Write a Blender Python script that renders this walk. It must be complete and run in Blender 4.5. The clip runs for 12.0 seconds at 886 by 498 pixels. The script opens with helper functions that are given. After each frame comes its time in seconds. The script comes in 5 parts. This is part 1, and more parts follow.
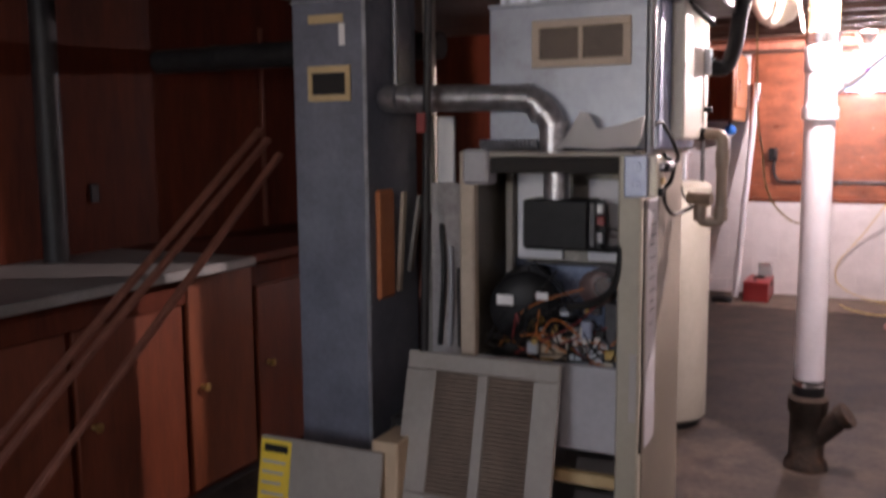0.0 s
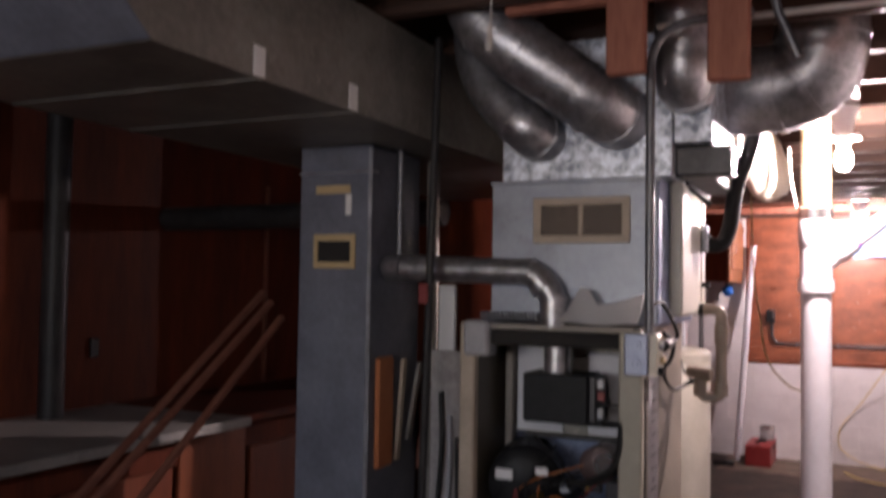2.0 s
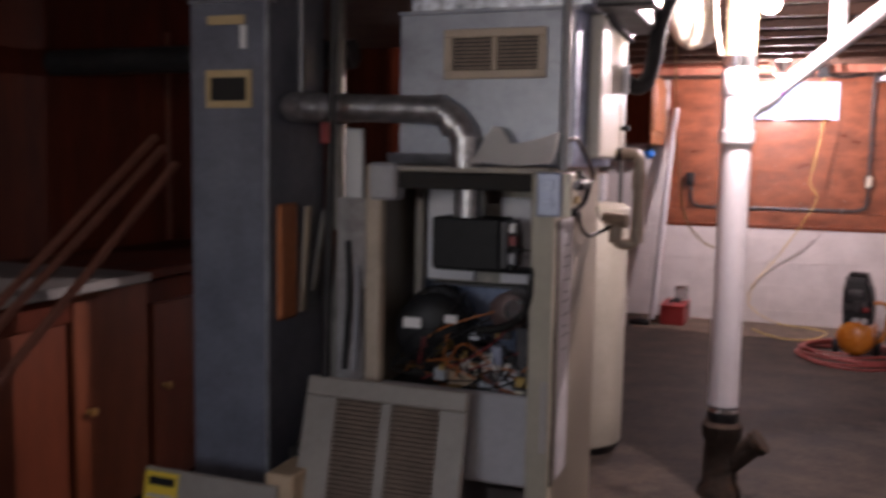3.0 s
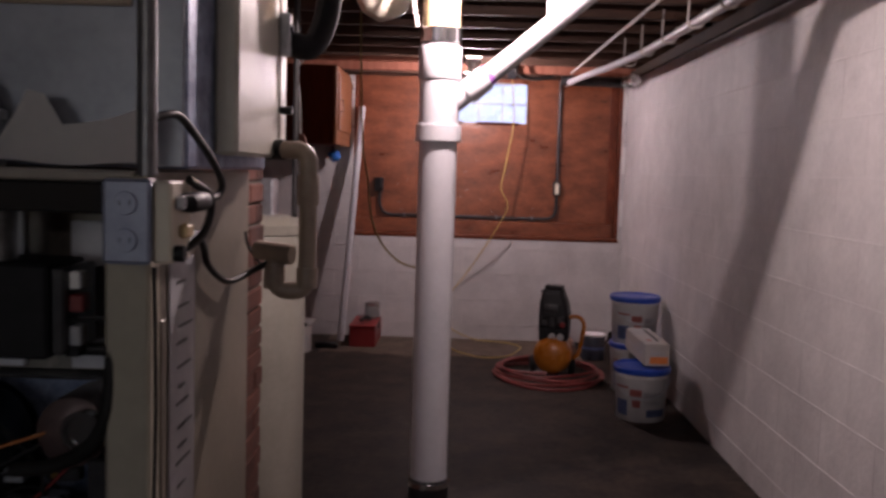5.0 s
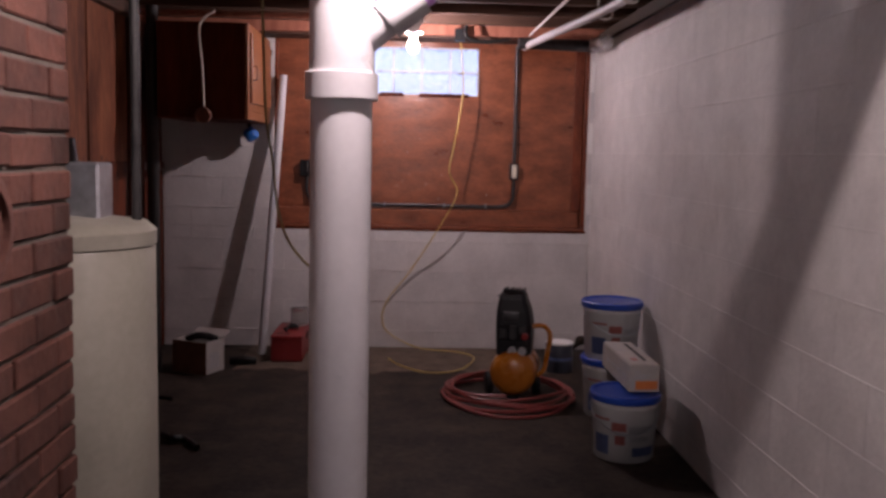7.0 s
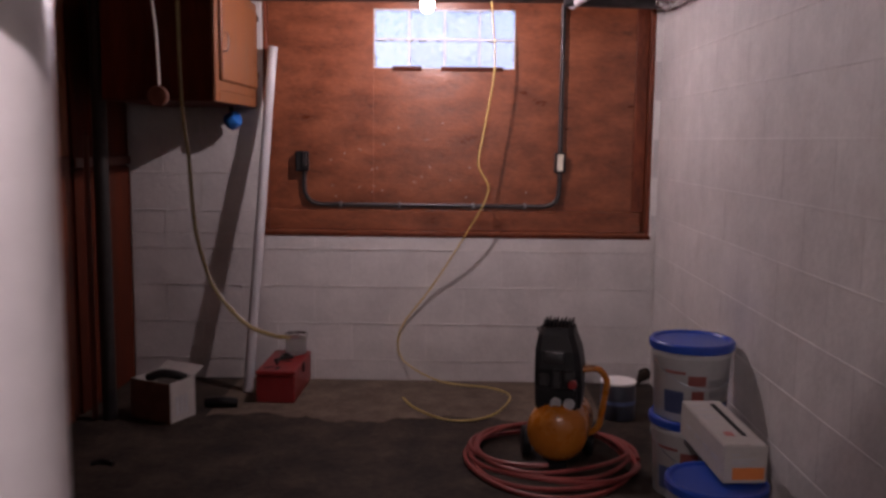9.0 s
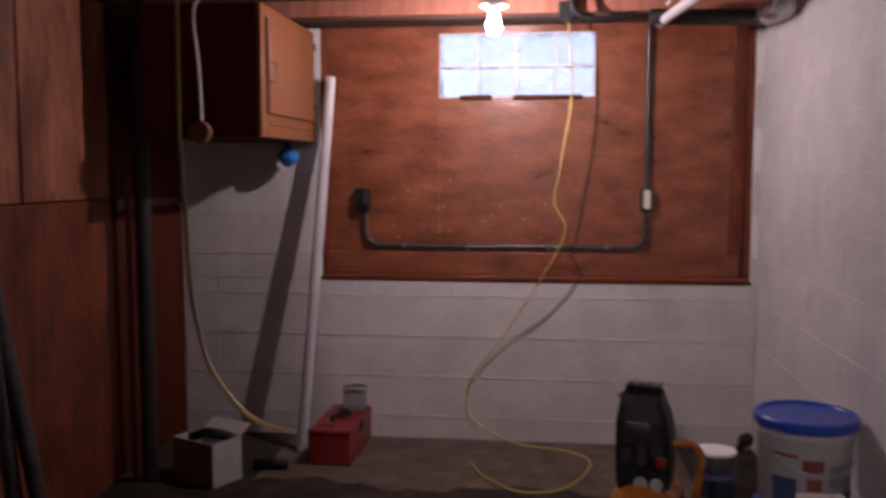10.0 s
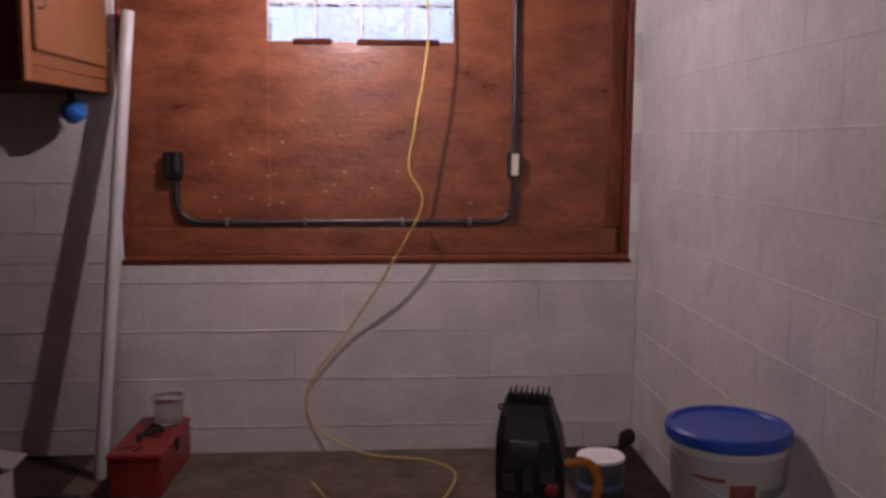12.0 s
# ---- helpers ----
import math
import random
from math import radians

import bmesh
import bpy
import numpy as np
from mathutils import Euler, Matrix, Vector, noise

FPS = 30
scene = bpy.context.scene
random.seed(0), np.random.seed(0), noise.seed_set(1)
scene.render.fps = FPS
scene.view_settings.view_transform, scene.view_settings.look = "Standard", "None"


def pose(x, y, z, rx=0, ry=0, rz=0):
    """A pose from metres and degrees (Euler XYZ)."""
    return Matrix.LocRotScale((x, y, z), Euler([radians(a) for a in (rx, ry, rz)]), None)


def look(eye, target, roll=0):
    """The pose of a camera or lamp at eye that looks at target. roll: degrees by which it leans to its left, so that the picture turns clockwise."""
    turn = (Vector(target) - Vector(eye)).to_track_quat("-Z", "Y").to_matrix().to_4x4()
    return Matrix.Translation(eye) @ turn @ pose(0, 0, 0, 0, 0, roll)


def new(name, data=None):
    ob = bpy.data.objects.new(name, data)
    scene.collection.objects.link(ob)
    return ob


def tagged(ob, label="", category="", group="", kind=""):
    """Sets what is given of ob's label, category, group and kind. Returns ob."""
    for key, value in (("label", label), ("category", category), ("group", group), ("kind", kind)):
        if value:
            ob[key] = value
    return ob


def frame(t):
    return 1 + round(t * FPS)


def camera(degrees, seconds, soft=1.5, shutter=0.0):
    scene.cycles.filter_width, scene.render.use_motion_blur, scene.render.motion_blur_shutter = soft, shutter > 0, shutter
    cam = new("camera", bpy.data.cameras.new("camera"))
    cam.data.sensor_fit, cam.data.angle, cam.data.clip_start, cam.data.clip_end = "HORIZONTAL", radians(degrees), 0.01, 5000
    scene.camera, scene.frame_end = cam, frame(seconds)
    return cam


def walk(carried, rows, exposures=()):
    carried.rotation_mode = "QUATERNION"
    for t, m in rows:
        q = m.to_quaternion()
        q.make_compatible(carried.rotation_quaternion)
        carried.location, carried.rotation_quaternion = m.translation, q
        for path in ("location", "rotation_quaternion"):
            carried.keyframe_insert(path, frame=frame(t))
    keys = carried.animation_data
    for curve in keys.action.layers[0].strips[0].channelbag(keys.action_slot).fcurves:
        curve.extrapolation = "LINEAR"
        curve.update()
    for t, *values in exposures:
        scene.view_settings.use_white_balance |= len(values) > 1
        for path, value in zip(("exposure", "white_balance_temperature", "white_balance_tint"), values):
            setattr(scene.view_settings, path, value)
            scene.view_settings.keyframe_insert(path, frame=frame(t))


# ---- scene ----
cam = camera(52.9, 12.0, soft=3.0, shutter=0.5)
PATH = [
    (0, (1.212, 0.712, 1.333), (0.363, 2.506, 1.092), -0.5),
    (0.5, (1.208, 0.712, 1.363), (0.349, 2.516, 1.278), 0.7),
    (1, (1.21, 0.715, 1.39), (0.359, 2.524, 1.427), 1.1),
    (1.5, (1.21, 0.709, 1.418), (0.357, 2.511, 1.574), 1.4),
    (2, (1.21, 0.696, 1.401), (0.358, 2.504, 1.486), 0.9),
    (2.5, (1.205, 0.717, 1.336), (0.318, 2.498, 1.127), 1.3),
    (3, (1.202, 0.857, 1.319), (0.507, 2.721, 1.12), 1.0),
    (3.5, (1.159, 1.098, 1.316), (0.708, 3.039, 1.153), 1.6),
    (5.3, (1.074, 1.966, 1.315), (1.11, 3.958, 1.141), 2.0),
    (5.5, (1.047, 2.076, 1.306), (1.13, 4.067, 1.139), 2.3),
    (6, (1.004, 2.301, 1.314), (1.234, 4.28, 1.141), 2.2),
    (6.5, (1.076, 2.534, 1.297), (1.309, 4.509, 1.084), 1.7),
    (7, (1.166, 2.822, 1.307), (1.253, 4.809, 1.095), 1.3),
    (9, (1.345, 3.973, 1.316), (1.313, 5.957, 1.073), 0.6),
    (9.5, (1.381, 4.237, 1.324), (1.348, 6.22, 1.069), 0.1),
    (10, (1.425, 4.421, 1.344), (1.19, 6.399, 1.166), -0.0),
    (10.5, (1.436, 4.508, 1.351), (1.103, 6.476, 1.222), -0.5),
    (11, (1.392, 4.679, 1.349), (1.104, 6.652, 1.188), -1.1),
    (11.5, (1.37, 4.889, 1.355), (1.344, 6.874, 1.111), -0.3),
    (12, (1.37, 5.115, 1.298), (1.492, 7.096, 1.056), 0.2),
]
walk(cam, [(t, look(eye, target, roll)) for t, eye, target, roll in PATH],
     exposures=((0, 2.25), (0.5, 2.1), (1.5, 1.88), (2.5, 1.85), (3.0, 1.65), (3.5, 0.9), (5.5, 0.30), (7.0, 0.20), (9.0, 0.19), (10, 0.25), (11.2, 0.22), (12, 0.15)))


# ---- lights ----
world = bpy.data.worlds.new("world")
scene.world = world
world.use_nodes = True
sky = world.node_tree.nodes.new("ShaderNodeTexSky")
sky.sky_type, sky.sun_disc = "NISHITA", False
sky.sun_elevation, sky.sun_rotation = radians(35), radians(200)
world.node_tree.links.new(sky.outputs[0], world.node_tree.nodes["Background"].inputs[0])
world.node_tree.nodes["Background"].inputs[1].default_value = 0.12


def bulb_light(x, y, z, watts, colour):
    data = bpy.data.lights.new("bulb_light", "POINT")
    data.energy, data.color, data.shadow_soft_size = watts, colour, 0.012
    new("bulb_light", data).location = (x, y, z)


BULB_A, BULB_B = (1.15, 4.255, 1.905), (1.196, 8.09, 1.94)
bulb_light(BULB_A[0], BULB_A[1], BULB_A[2], 42, (1.0, 0.79, 0.81))
# third bulb is unseen, assumed behind the start to light the furnace fronts
BULB_C = (1.22, -0.45, 1.925)
bulb_light(BULB_C[0], BULB_C[1], BULB_C[2], 3.7, (1.0, 0.84, 0.90))
bulb_light(BULB_B[0], BULB_B[1], BULB_B[2], 31.5, (1.0, 0.80, 0.865))

# area lamp added for cool light from behind the start; its window is unseen
day = bpy.data.lights.new("rear_area_light", "AREA")
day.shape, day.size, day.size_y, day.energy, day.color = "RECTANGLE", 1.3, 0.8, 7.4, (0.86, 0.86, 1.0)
new("rear_area_light", day).matrix_world = look((0.1, -1.84, 1.55), (0.1, 3.0, 1.3))


# ---- materials ----
def shader(name):
    m = bpy.data.materials.new(name)
    m.use_nodes = True
    nt = m.node_tree
    return m, nt, nt.nodes["Principled BSDF"]


def surface(name, dark, light, scale=8.0, stretch=(1, 1, 1), rough=0.6, metal=0.0, bump=0.15, fine=60.0,
            spots=0.0, spot_colour=(0.05, 0.03, 0.02), spot_scale=3.0, vary=0.0, gloss_vary=0.15, spot_at=(0.56, 0.72), spec=0.5, span=(0.45, 0.92)):
    """Two scales of noise between two colours, fine grain in the relief, and stains with a shape of their own."""
    m, nt, p = shader(name)
    n, l = nt.nodes.new, nt.links.new
    co = n("ShaderNodeTexCoord")
    mp = n("ShaderNodeMapping")
    mp.inputs["Scale"].default_value = stretch
    geo = n("ShaderNodeNewGeometry")
    l(geo.outputs["Position"], mp.inputs["Vector"])
    a = n("ShaderNodeTexNoise")
    a.inputs["Scale"].default_value, a.inputs["Detail"].default_value, a.inputs["Roughness"].default_value = scale, 6, 0.62
    l(mp.outputs[0], a.inputs["Vector"])
    b = n("ShaderNodeTexNoise")
    b.inputs["Scale"].default_value, b.inputs["Detail"].default_value = fine, 4
    l(mp.outputs[0], b.inputs["Vector"])
    add = n("ShaderNodeMath")
    add.operation = "MULTIPLY_ADD"
    add.inputs[1].default_value = 0.35
    l(b.outputs["Fac"], add.inputs[0])
    l(a.outputs["Fac"], add.inputs[2])
    ramp = n("ShaderNodeValToRGB")
    ramp.color_ramp.elements[0].position, ramp.color_ramp.elements[0].color = span[0], (*dark, 1)
    ramp.color_ramp.elements[1].position, ramp.color_ramp.elements[1].color = span[1], (*light, 1)
    l(add.outputs[0], ramp.inputs[0])
    colour = ramp.outputs[0]
    if spots:
        s = n("ShaderNodeTexNoise")
        s.inputs["Scale"].default_value, s.inputs["Detail"].default_value = spot_scale, 8
        s.inputs["Roughness"].default_value = 0.7
        l(mp.outputs[0], s.inputs["Vector"])
        sr = n("ShaderNodeValToRGB")
        sr.color_ramp.elements[0].position, sr.color_ramp.elements[1].position = spot_at
        sr.color_ramp.elements[1].color = (spots, spots, spots, 1)
        l(s.outputs["Fac"], sr.inputs[0])
        mix = n("ShaderNodeMix")
        mix.data_type = "RGBA"
        l(sr.outputs[0], mix.inputs["Factor"])
        l(colour, mix.inputs["A"])
        mix.inputs["B"].default_value = (*spot_colour, 1)
        colour = mix.outputs["Result"]
    if vary:
        oi = n("ShaderNodeObjectInfo")
        mr = n("ShaderNodeMapRange")
        mr.inputs["To Min"].default_value, mr.inputs["To Max"].default_value = 1 - vary, 1 + vary
        l(oi.outputs["Random"], mr.inputs["Value"])
        hsv = n("ShaderNodeHueSaturation")
        l(colour, hsv.inputs["Color"])
        l(mr.outputs[0], hsv.inputs["Value"])
        colour = hsv.outputs[0]
    l(colour, p.inputs["Base Color"])
    rr = n("ShaderNodeMapRange")
    rr.inputs["To Min"].default_value = max(0.02, rough - gloss_vary)
    rr.inputs["To Max"].default_value = min(1.0, rough + gloss_vary)
    l(a.outputs["Fac"], rr.inputs["Value"])
    l(rr.outputs[0], p.inputs["Roughness"])
    p.inputs["Metallic"].default_value, p.inputs["Specular IOR Level"].default_value = metal, spec
    if bump:
        bp = n("ShaderNodeBump")
        bp.inputs["Strength"].default_value, bp.inputs["Distance"].default_value = bump, 0.01
        l(add.outputs[0], bp.inputs["Height"])
        l(bp.outputs[0], p.inputs["Normal"])
    return m


def glow(name, colour, strength):
    m, nt, p = shader(name)
    p.inputs["Emission Color"].default_value = (*colour, 1)
    p.inputs["Emission Strength"].default_value = strength
    p.inputs["Base Color"].default_value = (*colour, 1)
    return m


BLOCK = surface("painted_block", (0.50, 0.48, 0.48), (0.66, 0.63, 0.62), 5, rough=0.62, bump=0.48, fine=48, vary=0.03,
                spots=0.45, spot_colour=(0.42, 0.39, 0.38), spot_scale=2.2)
MORTAR = surface("painted_mortar", (0.66, 0.64, 0.63), (0.78, 0.76, 0.74), 9, rough=0.7, bump=0.5, fine=80)
CONCRETE = surface("concrete_floor", (0.011, 0.0084, 0.007), (0.056, 0.042, 0.033), 4.5, rough=0.72, bump=0.5, fine=34, spec=0.2, span=(0.52, 0.84),
                   spots=0.6, spot_colour=(0.105, 0.083, 0.067), spot_scale=3.2, spot_at=(0.57, 0.75))
PLY = surface("red_plywood", (0.108, 0.030, 0.0145), (0.300, 0.096, 0.044), 4.8, (0.9, 0.9, 2.0), 0.30, bump=0.40, fine=34, span=(0.46, 0.90),
              spots=0.75, spot_colour=(0.048, 0.014, 0.008), spot_scale=3.6, gloss_vary=0.08, spot_at=(0.60, 0.74))
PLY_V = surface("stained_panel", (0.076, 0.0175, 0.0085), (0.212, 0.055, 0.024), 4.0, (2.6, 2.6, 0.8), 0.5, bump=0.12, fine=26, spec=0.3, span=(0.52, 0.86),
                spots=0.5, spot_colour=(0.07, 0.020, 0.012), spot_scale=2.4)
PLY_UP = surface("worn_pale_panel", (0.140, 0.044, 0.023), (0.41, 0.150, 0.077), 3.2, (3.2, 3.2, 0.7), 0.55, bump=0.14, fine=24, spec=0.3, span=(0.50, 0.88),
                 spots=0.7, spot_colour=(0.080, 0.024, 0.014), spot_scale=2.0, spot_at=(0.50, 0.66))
DARKPLY = surface("dark_panel", (0.044, 0.0088, 0.0039), (0.116, 0.025, 0.0104), 2.5, (2.5, 2.5, 0.4), 0.7, bump=0.08, fine=25, spec=0.12)
BENCHWOOD = surface("bench_front", (0.064, 0.0144, 0.006), (0.165, 0.0405, 0.0157), 2.6, (3, 3, 0.45), 0.4, bump=0.08, fine=28)
ORANGEWOOD = surface("varnished_door", (0.155, 0.052, 0.019), (0.30, 0.115, 0.043), 3, (5, 5, 0.6), 0.38, bump=0.08, fine=30)
JOIST = surface("joist_wood", (0.040, 0.019, 0.012), (0.105, 0.050, 0.030), 3, (0.6, 6, 6), 0.7, bump=0.25, fine=30,
                spots=0.4, spot_colour=(0.05, 0.025, 0.015))
REDWOOD = surface("red_stained_wood", (0.26, 0.085, 0.050), (0.46, 0.18, 0.115), 4, (5, 5, 0.7), 0.65, bump=0.2, fine=35)
STRIP = surface("strip_wood", (0.105, 0.036, 0.022), (0.22, 0.085, 0.055), 5, (3, 3, 3), 0.55, bump=0.1)
# near-black timber for the sill boards along the right wall top
DARKTIMBER = surface("near_black_timber", (0.016, 0.010, 0.007), (0.046, 0.027, 0.018), 4, (1, 1, 4), 0.85, bump=0.3, fine=30)
SUBFLOOR = surface("subfloor", (0.07, 0.04, 0.025), (0.14, 0.085, 0.055), 2, (1, 5, 1), 0.8, bump=0.2)
LAMINATE = surface("bench_top_grey", (0.13, 0.125, 0.12), (0.26, 0.245, 0.23), 4, rough=0.5, bump=0.08,
                   spots=0.4, spot_colour=(0.13, 0.11, 0.10))
GALV = surface("galvanised_sheet", (0.36, 0.38, 0.41), (0.66, 0.69, 0.74), 16, rough=0.38, metal=0.85, bump=0.05, fine=45)
SPANGLE = surface("spangled_zinc", (0.20, 0.22, 0.26), (0.80, 0.85, 0.93), 24, rough=0.4, metal=0.7, bump=0.08, fine=60, span=(0.54, 0.82))
FRONTSHEET = surface("blue_grey_front_sheet", (0.27, 0.295, 0.345), (0.40, 0.43, 0.49), 7, rough=0.42, metal=0.35, bump=0.05, fine=60,
                     spots=0.45, spot_colour=(0.20, 0.20, 0.22), spot_scale=6, spot_at=(0.56, 0.68))
BLUEGALV = surface("blue_grey_plenum_sheet", (0.10, 0.13, 0.22), (0.30, 0.36, 0.50), 30, rough=0.5, metal=0.3, bump=0.10, fine=80, span=(0.5, 0.85),
                   spots=0.4, spot_colour=(0.08, 0.10, 0.16), spot_scale=9)
PIPESTEEL = surface("bright_duct_steel", (0.34, 0.34, 0.35), (0.62, 0.62, 0.64), 34, rough=0.36, metal=0.85, bump=0.20, fine=90, span=(0.48, 0.88),
                    spots=0.4, spot_colour=(0.22, 0.21, 0.20), spot_scale=7, spot_at=(0.54, 0.70))
DULLDUCT = surface("dull_duct_sheet", (0.16, 0.150, 0.134), (0.33, 0.31, 0.275), 6, rough=0.5, metal=0.55, bump=0.10, fine=50,
                   spots=0.6, spot_colour=(0.46, 0.42, 0.35), spot_scale=17, spot_at=(0.60, 0.70))
GREYPAINT = surface("grey_blue_duct_paint", (0.12, 0.13, 0.165), (0.22, 0.235, 0.285), 7, rough=0.5, metal=0.25, bump=0.05,
                    spots=0.25, spot_colour=(0.14, 0.15, 0.17))
CASING = surface("furnace_grey_enamel", (0.34, 0.34, 0.355), (0.46, 0.46, 0.48), 4, rough=0.45, bump=0.05, metal=0.1,
                 spots=0.4, spot_colour=(0.28, 0.28, 0.29), spot_scale=4.5)
COVERPAINT = surface("beige_grey_enamel", (0.26, 0.235, 0.205), (0.36, 0.328, 0.29), 5, rough=0.5, bump=0.04,
                     spots=0.35, spot_colour=(0.22, 0.195, 0.17), spot_scale=5)
CREAM = surface("cream_enamel", (0.42, 0.40, 0.34), (0.53, 0.51, 0.44), 3, rough=0.38, bump=0.03,
                spots=0.25, spot_colour=(0.48, 0.42, 0.32))
POSTPAINT = surface("yellowed_post_enamel", (0.35, 0.32, 0.25), (0.45, 0.415, 0.33), 3, rough=0.42, bump=0.03, spots=0.3, spot_colour=(0.28, 0.23, 0.16), spot_scale=6)
HEATERPAINT = surface("aged_heater_enamel", (0.195, 0.183, 0.150), (0.275, 0.261, 0.220), 3, rough=0.42, bump=0.03,
                      spots=0.25, spot_colour=(0.34, 0.30, 0.23))
# cream enamel with the shade on the furnace sides put into its colour
SHADEDSIDE = surface("furnace_side_shaded", (0.105, 0.090, 0.070), (0.185, 0.162, 0.128), 3, rough=0.45, bump=0.04,
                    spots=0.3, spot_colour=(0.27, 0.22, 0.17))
PVC = surface("white_pvc", (0.46, 0.45, 0.47), (0.55, 0.54, 0.56), 6, rough=0.32, bump=0.015, spots=0.15,
              spot_colour=(0.55, 0.52, 0.5), spot_scale=9)
CPVC = surface("tan_pipe", (0.20, 0.155, 0.12), (0.33, 0.262, 0.208), 8, rough=0.4, bump=0.02)
IRON = surface("rusty_cast_iron", (0.009, 0.0065, 0.005), (0.040, 0.026, 0.018), 14, rough=0.8, spec=0.25, bump=0.8, fine=70,
               spots=0.6, spot_colour=(0.12, 0.06, 0.03), spot_scale=8)
BLACKPIPE = surface("black_pipe", (0.012, 0.0115, 0.012), (0.034, 0.032, 0.032), 12, rough=0.5, bump=0.1, spec=0.3)
BLACK = surface("black_plastic", (0.006, 0.006, 0.007), (0.016, 0.016, 0.018), 10, rough=0.5, bump=0.06, spec=0.25)
RUBBER = surface("black_cable", (0.010, 0.0095, 0.0095), (0.022, 0.021, 0.020), 20, rough=0.55, bump=0.05, spec=0.25)
LINER = surface("white_liner_sheet", (0.60, 0.60, 0.64), (0.76, 0.76, 0.80), 6, rough=0.5, bump=0.04, spots=0.3, spot_colour=(0.45, 0.44, 0.45))
CONDUIT = surface("grey_conduit", (0.13, 0.13, 0.14), (0.24, 0.24, 0.25), 18, rough=0.42, metal=0.7, bump=0.05)
DARKCONDUIT = surface("dark_conduit", (0.035, 0.034, 0.037), (0.085, 0.082, 0.085), 14, rough=0.38, metal=0.5, bump=0.05)
TAN = surface("tan_grille_paint", (0.40, 0.33, 0.25), (0.55, 0.46, 0.36), 8, rough=0.5, bump=0.04)
BROWNSLAT = surface("brown_slats", (0.15, 0.115, 0.09), (0.26, 0.20, 0.155), 9, rough=0.55, bump=0.05)
YELLOWTAPE = surface("yellowed_tape", (0.48, 0.35, 0.17), (0.62, 0.47, 0.26), 10, rough=0.6, bump=0.05)
# near-black colour stands in for shade inside openings, recesses and gaps
CAVITYSHADE = surface("cavity_shade", (0.010, 0.009, 0.009), (0.024, 0.021, 0.019), 6, rough=0.8)
BRICK = surface("red_brick", (0.043, 0.015, 0.0105), (0.112, 0.041, 0.028), 7, rough=0.85, bump=0.8, fine=45, vary=0.38,
                spots=0.5, spot_colour=(0.11, 0.05, 0.04), spot_scale=7)
BRICKMORTAR = surface("chimney_mortar", (0.075, 0.060, 0.052), (0.15, 0.126, 0.108), 14, rough=0.9, bump=0.6)
BLUE = surface("blue_lid_plastic", (0.012, 0.045, 0.30), (0.022, 0.075, 0.42), 6, rough=0.35, bump=0.02)
BUCKETWHITE = surface("translucent_white_plastic", (0.40, 0.40, 0.405), (0.50, 0.50, 0.50), 5, rough=0.4, bump=0.02)
REDPAINT = surface("red_metal_paint", (0.15, 0.009, 0.010), (0.26, 0.019, 0.019), 7, rough=0.4, bump=0.05,
                   spots=0.4, spot_colour=(0.14, 0.02, 0.02), spot_scale=7)
LABELRED = surface("label_red", (0.34, 0.10, 0.09), (0.46, 0.16, 0.14), 12, rough=0.55, bump=0)
LABELBLUE = surface("label_blue", (0.08, 0.11, 0.24), (0.14, 0.18, 0.34), 12, rough=0.55, bump=0)
LABELGREY = surface("label_grey", (0.34, 0.34, 0.36), (0.46, 0.46, 0.48), 12, rough=0.55, bump=0)
LABELORANGE = surface("label_orange", (0.60, 0.17, 0.04), (0.70, 0.24, 0.07), 12, rough=0.6, bump=0)
YELLOWLABEL = surface("yellow_label", (0.72, 0.50, 0.03), (0.82, 0.60, 0.06), 12, rough=0.55, bump=0)
CARTON = surface("white_carton", (0.38, 0.358, 0.338), (0.49, 0.464, 0.438), 6, rough=0.75, bump=0.05)
PAPER = surface("paper", (0.80, 0.79, 0.785), (0.88, 0.87, 0.865), 6, rough=0.8, bump=0.03)
TANKORANGE = surface("orange_tank_paint", (0.36, 0.115, 0.013), (0.48, 0.17, 0.022), 6, rough=0.27, bump=0.02,
                     spots=0.3, spot_colour=(0.30, 0.10, 0.02))
HOSE = surface("red_air_hose", (0.17, 0.030, 0.028), (0.29, 0.058, 0.052), 12, rough=0.45, bump=0.03)
YELLOWCORD = surface("yellow_cord", (0.50, 0.36, 0.10), (0.64, 0.48, 0.17), 20, rough=0.5, bump=0.02)
OLIVECORD = surface("olive_cord", (0.20, 0.145, 0.06), (0.32, 0.24, 0.10), 20, rough=0.5, bump=0.02)
WHITECORD = surface("white_cable", (0.50, 0.46, 0.42), (0.64, 0.60, 0.55), 20, rough=0.5, bump=0.02)
IVORY = surface("ivory_plastic", (0.62, 0.57, 0.46), (0.72, 0.67, 0.56), 9, rough=0.4, bump=0.02)
BOXBLUE = surface("zinc_device_plate", (0.20, 0.22, 0.30), (0.33, 0.36, 0.46), 14, rough=0.4, metal=0.4, bump=0.04)
CHROME = surface("chrome", (0.60, 0.60, 0.60), (0.80, 0.80, 0.80), 10, rough=0.16, metal=1.0, bump=0.02, gloss_vary=0.05)
FOIL = surface("crumpled_foil", (0.55, 0.55, 0.56), (0.85, 0.85, 0.86), 30, rough=0.25, metal=1.0, bump=1.0, fine=50)
BRASS = surface("brass", (0.45, 0.30, 0.10), (0.60, 0.42, 0.16), 10, rough=0.35, metal=0.9, bump=0.03)
WIREORANGE = surface("orange_wire", (0.36, 0.11, 0.025), (0.46, 0.16, 0.04), 20, rough=0.45, bump=0)
WIRERED = surface("red_wire", (0.16, 0.02, 0.02), (0.24, 0.035, 0.035), 20, rough=0.45, bump=0)
